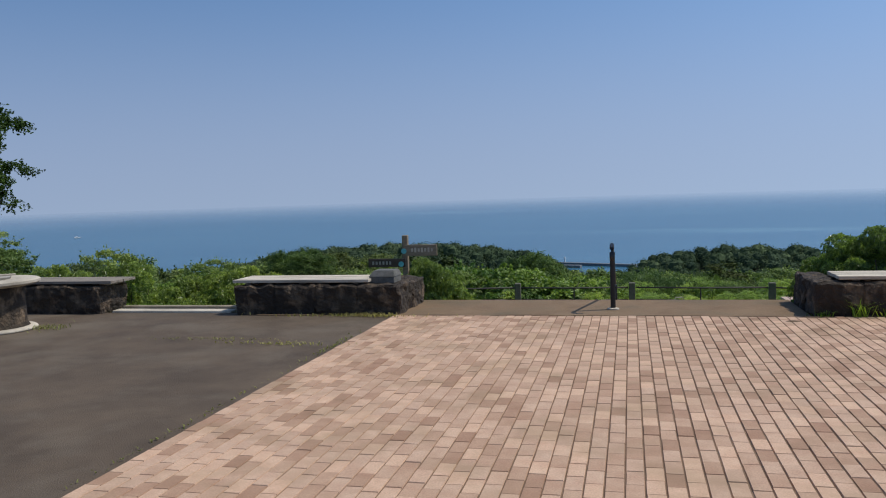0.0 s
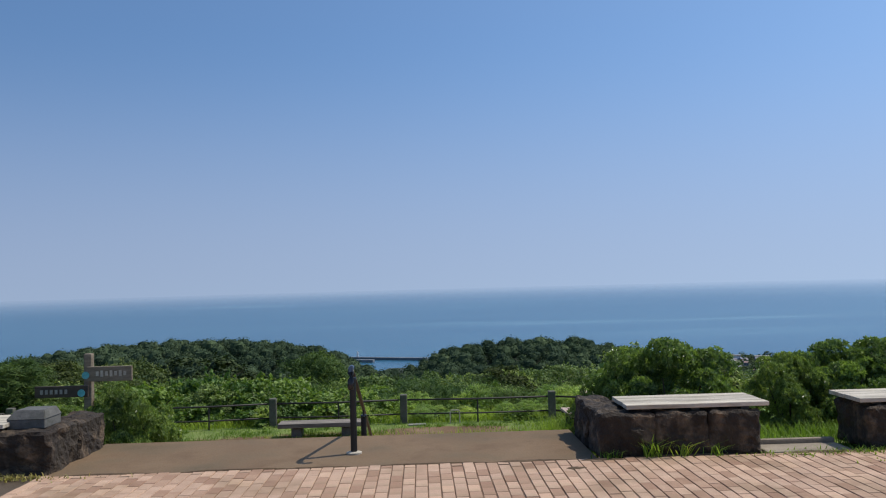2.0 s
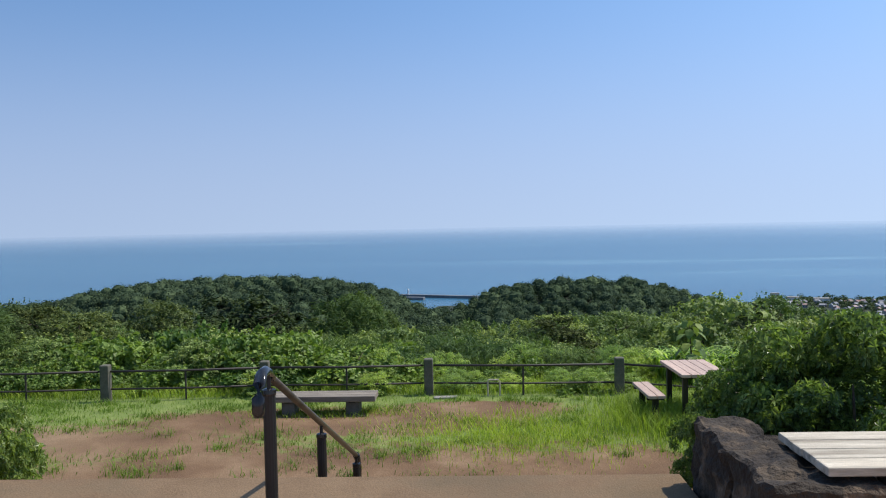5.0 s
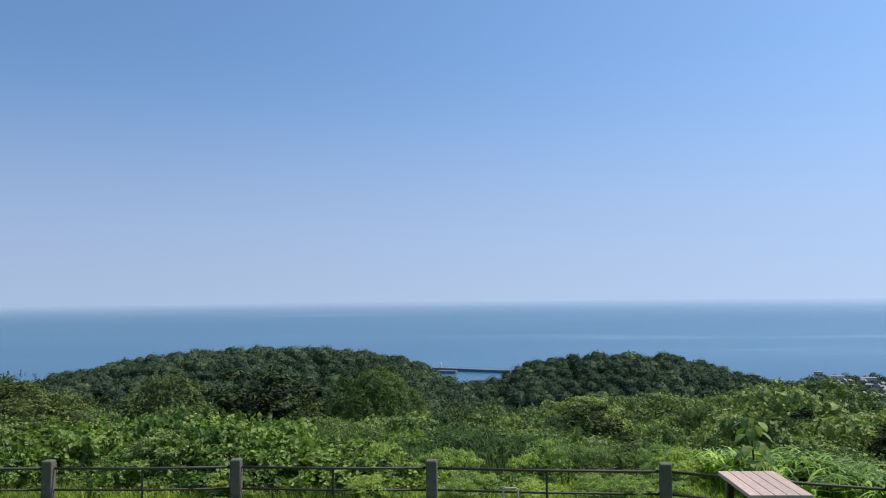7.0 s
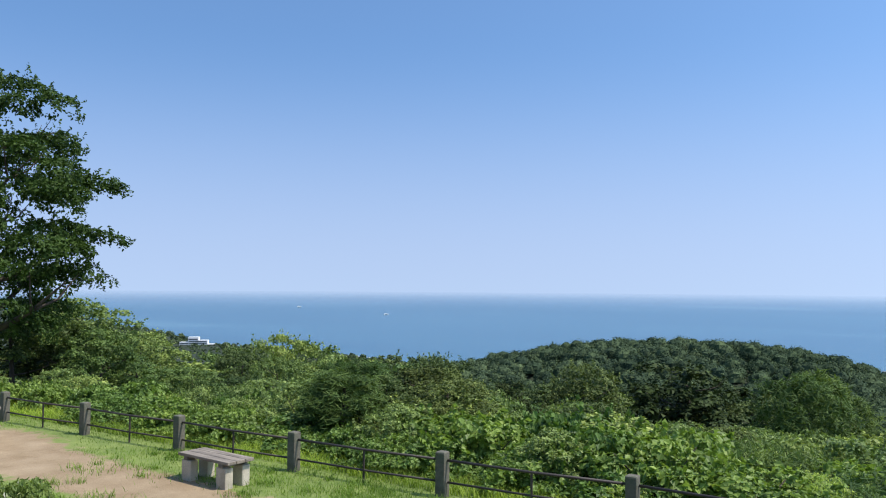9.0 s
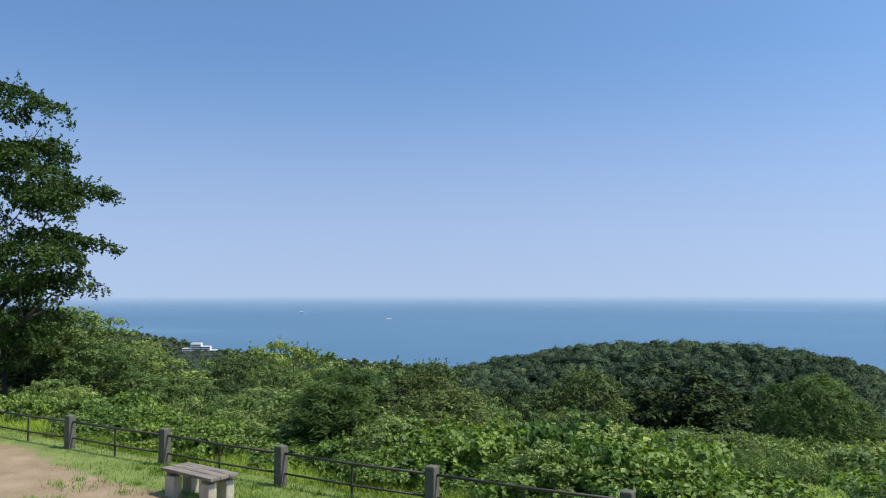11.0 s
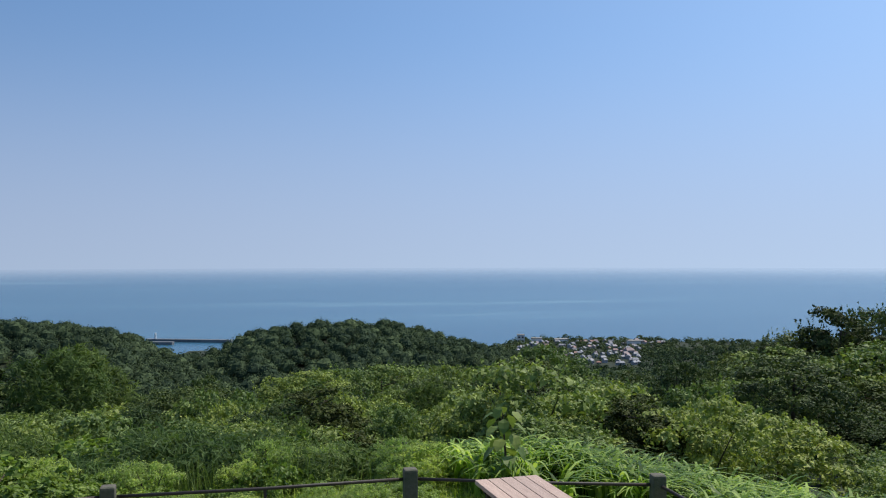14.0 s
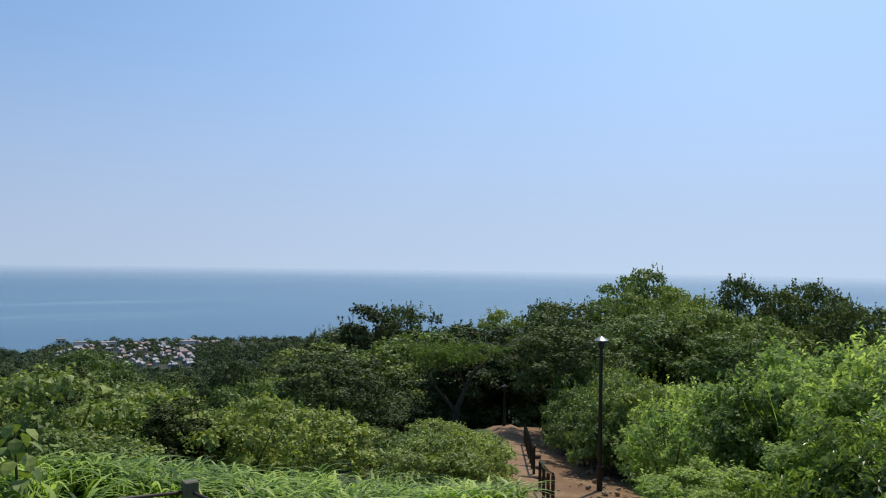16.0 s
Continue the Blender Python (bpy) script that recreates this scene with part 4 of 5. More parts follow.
stash(d3, 52.0, 66.0)
stash(d1f, -22.0, 62.0); stash(d2f, 12.0, 66.0)
s4 = shrub_proto("wild_shrub", "leafy bright mid-green shrub beside the earth path", 17, 2.4, 1.7, 5500, 0.12, L_MID, 26, 0.5, 1.0, lump=(0.2, 0.36), simple=True)
stash(s4, 24.0, 23.0)
s5 = shrub_proto("small_leaved_shrub", "rounded dense green shrub with small leaves behind the benches", 18, 1.35, 1.0, 15000, 0.05, L_BANK, 34, 0.5, 0.8, lump=(0.16, 0.3), simple=True, up=0.8)
s5.matrix_basis = pose(9.6, 13.2, float(ground_h(9.6, 13.2)) - 0.05)
for x, y, tp, sc, pr in ((5.6, 11.2, 0.84, 0.8, g2), (4.85, 10.95, 0.62, 0.55, g1), (6.5, 11.3, 0.75, 0.8, g1), (7.4, 13.0, 0.1, 0.6, s5), (8.3, 12.2, 0.5, 0.8, s5)):
    put(pr, x, y, sc, 47 * x, tp, 1.35)
s3 = shrub_proto("weedy_bush", "light green weedy bush on the bank", 14, 1.2, 0.9, 5600, 0.062, L_BANK, 30, 0.45, 1.0, (0.18, 0.34), simple=True, up=0.8)
stash(s3, 12.0, 13.5); stash(k1, -6.4, 21.3); stash(k2, -4.2, 21.6); stash(s1, 6.8, 24.5); stash(s2, 9.0, 26.0)
stash(d1, -14.5, 45.0); stash(d2, 16.5, 47.0); stash(p1, -5.6, 47.0)
for i in range(46):
    x = -21 + 24.5 * (i + rnd.random()) / 46
    y = 20.1 + rnd.uniform(0, 4.8)
    tp = -0.55 - 0.10 * (y - 20.5) + rnd.uniform(-0.35, 0.12) - 0.45 * max(0, min(1, (x + 3) / 3))
    if x > -0.5:
        continue
    pr = rnd.choice((k1, k2, k1, s2)) if x > -7 else rnd.choice((s1, s2, s1, k2))
    put(pr, x, y, rnd.uniform(0.7, 1.15) * (1.0 if pr in (k1, k2) else 0.45), rnd.uniform(0, 360), tp - 0.25 * (x < -9), 1.0 if pr in (k1, k2) else 2.4)
AZ = ([-68, -60, -52, -47, -44, -40, -32, -25, -10, 0, 10, 20, 25, 30, 36, 40, 44, 48, 52, 56, 60, 65, 70, 76, 90],
      [0.04, 0.055, 0.075, 0.07, 0.068, 0.085, 0.095, 0.115, 0.128, 0.135, 0.132, 0.126, 0.115, 0.11, 0.102, 0.09, 0.085, 0.09, 0.078, 0.06, 0.05, 0.045, 0.05, 0.055, 0.05])


OPEN = ((-17.0, 5.5, 50, 0.168), (-9.2, 3.0, 43, 0.168), (-21.5, 2.5, 50, 0.168), (12.2, 3.6, 18.5, 0.25))


def scatter(protos, n, dist, az, s, h, slack, power=1.3, low=0.0):
    """Plants over the slope, their tops under the skyline that the thicket keeps as seen from the plaza's edge."""
    for i in range(n):
        d = dist[0] + (dist[1] - dist[0]) * rnd.random() ** power
        a = rnd.uniform(*az)
        x, y = 1.3 + d * math.sin(radians(a)), 10 + d * math.cos(radians(a))
        if y < 20.8 or (x > 10 and y < 40 and abs((y - 20.2) - 0.9 * (x - 14.5)) < 2.4 + 0.03 * d):
            continue
        if x > 4 and y < 22.5:
            continue
        e = float(np.interp(a, *AZ)) + rnd.uniform(0.0, slack) + low * float(np.interp(a, [-60, -25, 0, 40, 55], [0.6, 0.7, 1.0, 1.6, 2.2]))
        for az0, half, behind, under in OPEN:
            if abs(a - az0) < half and d < behind:
                e = max(e, under)
        put(rnd.choice(protos), x, y, rnd.uniform(*s), rnd.uniform(0, 360), 1.55 - d * e, h)


scatter((s1, s2, s1, s2, s3), 66, (13, 24), (-62, 52), (0.6, 1.0), 2.4, 0.04, 1.0, 0.045)
scatter((d1, d1, s2, p1, d3), 40, (15, 27), (-45, 34), (0.32, 0.48), 6.0, 0.03, 1.0, 0.018)
scatter((s1, s2, s2, s4), 64, (14, 28), (-14, 36), (0.5, 0.85), 2.4, 0.05, 1.0, 0.022)
scatter((d2, d1, s1, d1), 66, (24, 40), (-66, 46), (0.55, 0.9), 6.0, 0.045, 1.1, 0.008)
scatter((d1f, d1f, d2f), 62, (40, 75), (-68, 46), (0.8, 1.3), 6.0, 0.03)
scatter((d1f, d2f), 24, (50, 75), (44, 56), (1.1, 1.5), 6.0, 0.02)
scatter((d1f, d2f, d2), 38, (34, 62), (56, 84), (0.9, 1.3), 6.0, 0.035)
for x, y, tp in ((26.5, 33, -4.4), (28, 31.5, -4.2), (27.5, 35, -4.0), (30, 34, -3.4), (25.5, 35.5, -4.6), (30.5, 31.5, -3.0), (24, 36, -4.4), (32, 38, -2.6), (27, 38.5, -3.6)):
    put(d1, x, y, 1.0, rnd.uniform(0, 360), tp, 6.0)
for x, y, tp, pr, s in ((-13.9, 58, -3.2, d3, 2.1), (-18.9, 57, -5.2, d3, 1.5), (22.9, 25.5, -0.5, d1, 0.8), (24.8, 27.2, -0.2, d1, 0.9), (-9.5, 58, -5.2, d1, 1.2), (-5.9, 55, -2.9, p1, 1.25), (-15, 45, -4.0, d2, 1.0),
                        (17.0, 50, -3.7, d1, 1.3), (7.0, 50, -3.9, d2, 1.2), (10.5, 50, -4.0, d2, 1.2), (14, 48, -3.9, d2, 1.2),
                        (47.5, 69, -4.6, d1, 1.7), (53.5, 65.5, -2.6, d1, 1.6), (44, 60, -5.5, d2, 1.6), (38, 58, -5.6, d1, 1.5),
                        (36, 44, -2.5, d2, 1.5), (40.2, 33.5, 1.3, d2, 0.62), (38.5, 36, -0.6, d1, 1.3), (42, 32.5, 0.1, d2, 1.2), (47, 27, 0.7, d1, 1.2), (34, 40, -1.8, d1, 1.5),
                        (31.6, 45.1, -1.08, d3, 1.17), (26.9, 43.8, -2.6, d3, 0.7), (21.5, 40.2, -2.98, d1, 0.6), (35.0, 43.3, -2.88, d2, 0.7), (36.7, 40.0, -1.13, d2, 0.86), (39.8, 39.4, -0.79, d1, 0.96),
                        (35.6, 31.3, 0.2, d2, 0.85), (38.6, 30.2, 0.4, d2, 0.63), (43.5, 29.3, 0.91, d1, 0.62), (44.4, 27.3, 0.37, d1, 0.62), (41.5, 23.5, -0.03, d1, 0.56), (34.5, 29.4, -0.74, d1, 0.92),
                        (34.9, 26.4, -0.47, d2, 0.64), (11.8, 38.5, -2.22, d3, 0.8), (18.9, 39.5, -2.59, d1, 0.55), (-28.5, 39.4, -1.13, d2, 0.84), (-26.9, 35.3, -1.47, d1, 0.61), (-28.1, 30.8, -0.59, d2, 0.81),
                        (-29.7, 28.3, 0.1, d3, 1.06), (-27.9, 45.4, -2.85, d2, 0.69), (-26.0, 49.2, -2.77, d1, 0.64), (-22.2, 28.6, -1.44, d2, 0.52), (-15.9, 34.8, -1.17, d1, 0.72),
                        (4.3, 43.9, -3.03, d2, 0.93), (7.8, 45.4, -3.07, d2, 0.99), (10.9, 44.7, -3.16, d2, 0.81), (13.8, 41.9, -2.64, d1, 0.64),
                        (27.0, 33.5, -1.9, d3, 0.9), (28.8, 32.0, -1.6, d3, 0.9), (29.5, 34.5, -1.5, d3, 1.0), (53, 26, -0.7, d1, 1.2), (58, 22, -0.6, d2, 1.2), (30, 36, -2.6, d1, 1.3), (33, 33, -1.6, d1, 1.3), (29, 38, -3.4, d2, 1.2), (31.5, 40, -3.0, d1, 1.3), (35, 36, -1.4, d1, 1.2)):
    put(pr, x, y, s, rnd.uniform(0, 360), tp, 6.0)

for x, y, tp, s in ((-26.3, 27.0, 0.9, 0.9), (-24.0, 26.2, -0.1, 0.6), (-27.5, 25.0, 1.0, 0.9)):
    put(rnd.choice((d1, d2)), x, y, s, rnd.uniform(0, 360), tp, 6.0)

# large tree at the terrace's end
t = thing("large_tree", pose(-24.1, 22.3, -2.6), "large green broadleaf tree with spreading open branches", "tree")
rng = np.random.default_rng(21)
part("trunk", limbs(rng, 0.28, 9.0, 0.26, 3.6, 13), M_BARK, t)
blobs = []
for h, R, n in ((9.5, 1.5, 5), (8.7, 2.5, 10), (7.7, 2.8, 12), (6.7, 3.2, 13), (5.4, 3.4, 12), (4.6, 3.2, 11), (3.9, 2.9, 9), (3.2, 2.6, 8)):
    turn = rng.uniform(0, 6.28)
    for i in range(n):
        a = turn + 6.283 * i / n + rng.uniform(-0.25, 0.25)
        q = R * rng.uniform(0.45, 1.0)
        blobs.append((q * math.cos(a), q * math.sin(a), h + rng.uniform(-0.75, 0.75), rng.uniform(0.55, 1.15), rng.uniform(0.55, 1.15), rng.uniform(0.3, 0.55)))
for h, q0 in ((7.2, 2.55), (5.6, 2.5), (4.4, 2.1)):
    for k in range(4):
        q = q0 + 0.42 * k
        blobs.append((0.66 * q, 0.75 * q, h - 0.06 * k + rng.uniform(-0.1, 0.1), 0.62 - 0.07 * k, 0.62 - 0.07 * k, 0.32 - 0.03 * k))
P, D = cloud(blobs, 70000, rng, 0.35, -0.5)
P, D = sprays(P, D, rng, 10, 0.2)
P, D = ragged(P, D, rng, 0.2, 0.45)
V, F = leaf_arrays(P, D, 0.125, 0.55, rng, 0.3)
part("crown", np_mesh("crown", V, F, L_OAK), None, t)

# feathery shrubs and a broad-leaved sapling beyond the fence
f1 = shrub_proto("feathery_shrub", "soft feathery light green shrub beyond the fence", 15, 1.1, 1.1, 5200, 0.26, L_FEATHER, 26, 0.07, 0.6, (0.18, 0.36), simple=True)
stash(f1, 0.4, 22.6)
for x, y, tp in ((-0.6, 21.8, -1.05), (1.4, 22.4, -0.95), (2.6, 21.6, -1.0), (-1.6, 23.2, -1.0), (0.6, 24.0, -1.3), (2.2, 24.2, -1.2), (-2.8, 24.6, -1.2), (-0.8, 25.6, -1.5)):
    put(f1, x, y, rnd.uniform(0.8, 1.1), rnd.uniform(0, 360), tp, 1.1)
t = thing("broad_leaf_sapling", pose(4.72, 19.75, -1.5), "young sapling with large pale green leaves", "sapling")
part("trunk", tube([(0, 0, 0), (0.03, 0.02, 0.6), (0.0, 0.05, 1.15)], [0.022, 0.016, 0.006], 7), M_BARK, t)
for i in range(34):
    a, h = 2.4 * i, 0.18 + 0.032 * i
    L = 0.27 - 0.003 * i
    b = bmesh.new()
    ring = [b.verts.new((L * u, w * L, 0.10 * L - 0.45 * L * u * u + abs(w) * 0.12 * L)) for u, w in ((0, 0), (0.3, 0.38), (0.7, 0.34), (1.0, 0))]
    ring2 = [b.verts.new((L * u, -w * L, 0.10 * L - 0.45 * L * u * u + abs(w) * 0.12 * L)) for u, w in ((0.3, 0.38), (0.7, 0.34))]
    mid = [b.verts.new((L * u, 0, 0.10 * L - 0.45 * L * u * u)) for u in (0.35, 0.7)]
    b.faces.new((ring[0], ring[1], mid[0]))
    b.faces.new((ring[1], ring[2], mid[1], mid[0]))
    b.faces.new((ring[2], ring[3], mid[1]))
    b.faces.new((ring[0], mid[0], ring2[0]))
    b.faces.new((ring2[0], mid[0], mid[1], ring2[1]))
    b.faces.new((mid[1], ring[3], ring2[1]))
    lf = part("leaf", b, L_MID, t)
    q = 0.05 + 0.09 * (i % 4) * (1.1 - h * 0.7)
    lf.matrix_basis = pose(q * math.cos(a), q * math.sin(a), h, 0, 8 + 9 * (i % 5), math.degrees(a))

# umbrella-shaped tree by the path
t = thing("umbrella_tree", pose(21.9, 29.6, float(ground_h(21.9, 29.6)) - 0.1), "slender umbrella-shaped tree with bare forked trunk", "tree")
H = -1.2 - float(ground_h(21.9, 29.6))
rng = np.random.default_rng(23)
b = bmesh.new()
tube([(0, 0, -0.2), (0.1, -0.1, H * 0.35), (0.45, -0.45, H * 0.7), (0.9, -0.9, H * 0.88)], [0.12, 0.09, 0.06, 0.02], 7, b)
tube([(0.08, -0.08, H * 0.3), (-0.5, 0.5, H * 0.6), (-0.9, 0.9, H * 0.85)], [0.07, 0.05, 0.015], 6, b)
tube([(0.3, -0.3, H * 0.55), (0.1, -0.1, H * 0.75), (-0.1, 0.2, H * 0.9)], [0.05, 0.03, 0.01], 6, b)
part("trunk", b, M_BARK, t)
blobs = [(rng.uniform(-1.5, 1.5), rng.uniform(-1.5, 1.5), H * rng.uniform(0.80, 0.97), 0.6, 0.6, 0.13) for i in range(17)]
P, D = cloud(blobs, 6500, rng, 0.4, -0.9)
P, D = ragged(P, D, rng, 0.35, 0.5)
V, F = leaf_arrays(P, D, 0.15, 0.28, rng, 0.7)
part("crown", np_mesh("crown", V, F, L_TREE), None, t)

# shrubs on the bank by the path
for i in range(190):
    a, d = rnd.uniform(58, 92), 5.5 + 26 * rnd.random() ** 1.2
    x, y = 1.66 + d * math.sin(radians(a)), 10.2 + d * math.cos(radians(a))
    if y > 20.2 + 0.83 * (x - 14.5) - 2.0 or (a < 61 and d < 17.5) or y < 10.3:
        continue
    e = float(np.interp(a, [45, 52, 57, 62, 68, 72, 76, 92], [0.23, 0.20, 0.165, 0.14, 0.112, 0.092, 0.078, 0.06]))
    g = float(ground_h(x, y))
    pr, h, sc = rnd.choice(((s1, 2.4, 0.42), (s2, 2.4, 0.42), (s3, 1.2, 0.8), (s3, 1.2, 0.9), (s3, 1.2, 0.7)) if d > 15 else ((s3, 1.2, 0.7), (s3, 1.2, 0.6), (s3, 1.2, 0.8), (s4, 2.4, 0.34)))
    put(pr, x, y, sc * rnd.uniform(0.8, 1.2) * (0.7 if d < 9 else 1.0), rnd.uniform(0, 360), min(1.57 - d * (e + 0.035 * rnd.random()), g + (2.3 if d > 15 else 1.35)), h)
for x, y, tp, sc in ((12.2, 19.9, -1.45, 0.5), (13.1, 20.6, -1.75, 0.5), (14.0, 21.4, -2.0, 0.5), (15.0, 22.4, -2.15, 0.5), (16.2, 23.4, -2.5, 0.5), (17.4, 24.5, -2.9, 0.4), (18.6, 25.8, -3.3, 0.4), (20.0, 27.4, -3.8, 0.4), (12.9, 21.3, -1.6, 0.5),
                     (19.6, 22.2, -1.9, 0.5), (18.7, 21.1, -1.75, 0.5), (17.9, 18.6, -1.3, 0.6), (18.6, 19.6, -1.5, 0.5), (16.9, 17.6, -1.35, 0.55), (21.2, 23.4, -1.6, 0.6), (23.0, 24.6, -1.4, 0.7)):
    put(rnd.choice((s1, s2, s4)), x, y, sc, rnd.uniform(0, 360), tp, 2.4)
for x, y, tp, s in ((19.0, 22.1, -1.75, 0.6), (20.7, 23.5, -1.9, 0.65), (17.95, 20.8, -1.6, 0.5), (18.8, 20.9, -1.45, 0.6), (22.0, 24.4, -1.8, 0.7), (20.2, 22.0, -1.3, 0.7)):
    put(s4, x, y, s, rnd.uniform(0, 360), tp, 2.4)
for i in range(34):
    x, y = -19 + 19 * (i + rnd.random()) / 34, rnd.uniform(19.75, 20.7)
    put(rnd.choice((k1, k2)), x, y, rnd.uniform(0.4, 0.65), rnd.uniform(0, 360), -1.0 + rnd.uniform(-0.15, 0.2), 1.0)
for i in range(26):
    x, y = rnd.uniform(-10, 2.5), rnd.uniform(21.8, 26)
    put(rnd.choice((k1, k2)), x, y, rnd.uniform(0.5, 0.85), rnd.uniform(0, 360), -1.0 - 0.13 * (y - 21) + rnd.uniform(-0.3, 0.1), 1.0)
for i in range(46):
    x, y = rnd.uniform(-4, 4.6), rnd.uniform(19.3, 21.6)
    put(rnd.choice((s3, s3, k1)), x, y, rnd.uniform(0.3, 0.5), rnd.uniform(0, 360), -1.12 + 0.05 * (y - 19.3) + rnd.uniform(-0.12, 0.1), 1.1)
for x, y, tp in ((12.3, 20.9, -1.6), (13.3, 22.4, -1.95), (14.8, 23.9, -2.5), (11.2, 19.9, -1.4), (17.0, 26.2, -3.4), (13.0, 21.6, -2.0), (12.0, 20.9, -2.1), (16.3, 25.3, -3.2), (18.3, 27.5, -3.9), (14.3, 23.5, -2.8), (11.0, 19.9, -1.9), (13.6, 22.6, -2.6), (18.6, 20.2, -1.2), (17.6, 18.0, -1.0), (20.6, 21.8, -1.4), (22.5, 23.6, -1.6)):
    put(rnd.choice((s1, s2)), x, y, 0.55, rnd.uniform(0, 360), tp, 2.4)


def blades(name, X, Y, h, w, mat, label, seed, arch=0.35, category="grass", seg=2, lift=0.0, z=None, spread=(0.5, 1.25), droop=None):
    """Grass blades, each bent over in seg pieces, joined."""
    rng = np.random.default_rng(seed)
    n = len(X)
    Z0 = (ground_h(X, Y) if z is None else z) - 0.02 + lift
    a = rng.uniform(0, 2 * np.pi, n)
    d = np.stack([np.cos(a), np.sin(a)], 1)
    hh = h * rng.uniform(*spread, n)
    ar = arch * hh * rng.uniform(0.4, 1.5, n)
    side = np.stack([-d[:, 1], d[:, 0]], 1) * (w * rng.uniform(0.6, 1.3, n))[:, None] * 0.5
    rows = []
    for s in range(seg + 1):
        u = s / seg
        px = X + d[:, 0] * ar * u * u
        py = Y + d[:, 1] * ar * u * u
        pz = Z0 + hh * (u - (0.42 * arch if droop is None else droop) * u * u)
        k = 1.0 - 0.9 * u
        rows.append(np.stack([px - side[:, 0] * k, py - side[:, 1] * k, pz], 1))
        rows.append(np.stack([px + side[:, 0] * k, py + side[:, 1] * k, pz], 1))
    V = np.stack(rows, 1).reshape(-1, 3)
    base = np.arange(n)[:, None] * (2 * (seg + 1))
    F = np.concatenate([base + np.array([2 * s, 2 * s + 1, 2 * s + 3, 2 * s + 2]) for s in range(seg)], 0)
    return tagged(new(name, np_mesh(name, V, F, mat)), label, category, kind="stuff")


rng = np.random.default_rng(31)
x, y = rng.uniform(-20, 7, 110000), rng.uniform(11.3, 19.6, 110000)
clump = np.array([noise.noise((a * 0.9, c * 0.9, 3.0)) for a, c in zip(x, y)])
k = rng.random(len(x)) < np.clip((turf_of(x, y) - 0.42) * 1.5 + clump * 1.2, 0.0, 1)
k &= ~((x > -2.9) & (x < 2.4) & (y < 12.9))
blades("terrace_grass", x[k], y[k], 0.085, 0.012, L_GRASS, "short bright green grass on the terrace", 1, 0.6)
x, y = rng.uniform(-20, 4.5, 20000), 19.15 + 1.3 * rng.random(20000) ** 1.3
blades("tall_grass", x, y, 0.22, 0.014, L_GRASS, "tall bright green grass along the fence", 2, 0.6)
x, y = rng.normal(1.6, 0.9, 5000), rng.normal(16.6, 0.6, 5000)
blades("tall_grass", x, y, 0.15, 0.012, L_GRASS, "taller tufts of bright grass near the picnic table", 3, 0.5)
x, y = rng.uniform(3.6, 8.5, 13000), rng.uniform(9.5, 12.4, 13000)
blades("tall_grass", x, y, 0.20, 0.012, L_GRASS, "green grass on the bank behind the benches", 4, 0.5)
x, y = rng.uniform(-9, -4.8, 9000), rng.uniform(9.65, 12.3, 9000)
blades("tall_grass", x, y, 0.12, 0.012, L_GRASS, "green grass behind the kerb", 5, 0.5)
x, y = rng.normal(3.9, 0.55, 5200), rng.normal(17.2, 0.6, 5200)
blades("tall_grass", x, y, 0.36, 0.013, L_GRASS, "tall grass round the picnic table legs", 10, 0.5)
# long arching grass
u = rng.random(190)
cx = 4.2 + 5.8 * u + rng.normal(0, 0.25, 190)
cy = 21.0 - 4.4 * u ** 1.3 + rng.normal(0.3, 0.8, 190)
j = rng.integers(0, 190, 7000)
x, y = cx[j] + rng.normal(0, 0.1, 7000), cy[j] + rng.normal(0, 0.1, 7000)
k = (y > 19.3 - 0.42 * np.maximum(0, x - 3.4)) & (np.arctan2(x - 1.66, y - 10.2) < radians(51))
blades("long_grass", x[k], y[k], 1.38, 0.08, L_PAMPAS, "mound of long arching bright green grass", 6, 0.42, "long grass", 6, spread=(0.5, 1.05), droop=0.66)
# feathery weeds
x, y = rng.normal(0.7, 1.3, 2200), rng.uniform(20.8, 23.5, 2200)
blades("feathery_weed", x, y, 0.6, 0.02, L_FEATHER, "soft feathery tall weeds beyond the fence", 7, 0.25, "weeds", 3)
x, y = rng.uniform(6, 19, 22000), rng.uniform(10.4, 17.5, 22000)
k = np.arctan2(x - 1.66, y - 10.2) > radians(62)
x, y = x[k], y[k]
k = off_path(x, y) > 2.0
blades("bank_grass", x[k], y[k], 0.95, 0.024, L_PAMPAS, "tall mixed grass on the bank", 8, 0.5, "grass", 3)
cx, cy = rng.uniform(6.5, 24, 2000), rng.uniform(10.6, 19, 2000)
k = (np.arctan2(cx - 1.66, cy - 10.2) > radians(63)) & (off_path(cx, cy) > 2.4)
cx, cy = cx[k], cy[k]
hs = rng.uniform(0.8, 1.65, len(cx))
P = np.stack([np.repeat(cx, 34), np.repeat(cy, 34), np.repeat(ground_h(cx, cy), 34) + np.repeat(hs, 34) * np.tile(np.linspace(0.15, 1.0, 34), len(cx))], 1)
P[:, :2] += rng.normal(0, 0.05, (len(P), 2)) * np.tile(np.linspace(1.4, 0.3, 34), len(cx))[:, None]
V, F = leaf_arrays(P, rng.normal(0, 1, P.shape), 0.13, 0.22, rng, 0.8, 0.4)
tagged(new("tall_weeds", np_mesh("tall_weeds", V, F, L_BANK)), "upright leafy light-green weeds on the bank", "weeds", kind="stuff")
x, y = rng.uniform(8.8, 15.0, 6500), rng.uniform(11.2, 15.5, 6500)
k = (np.arctan2(x - 1.66, y - 10.2) > radians(65)) & (np.arctan2(x - 1.66, y - 10.2) < radians(80))
blades("soft_weed", x[k], y[k], 0.95, 0.02, L_SOFT, "tall soft light-green weeds standing on the bank", 12, 0.3, "weeds", 3)
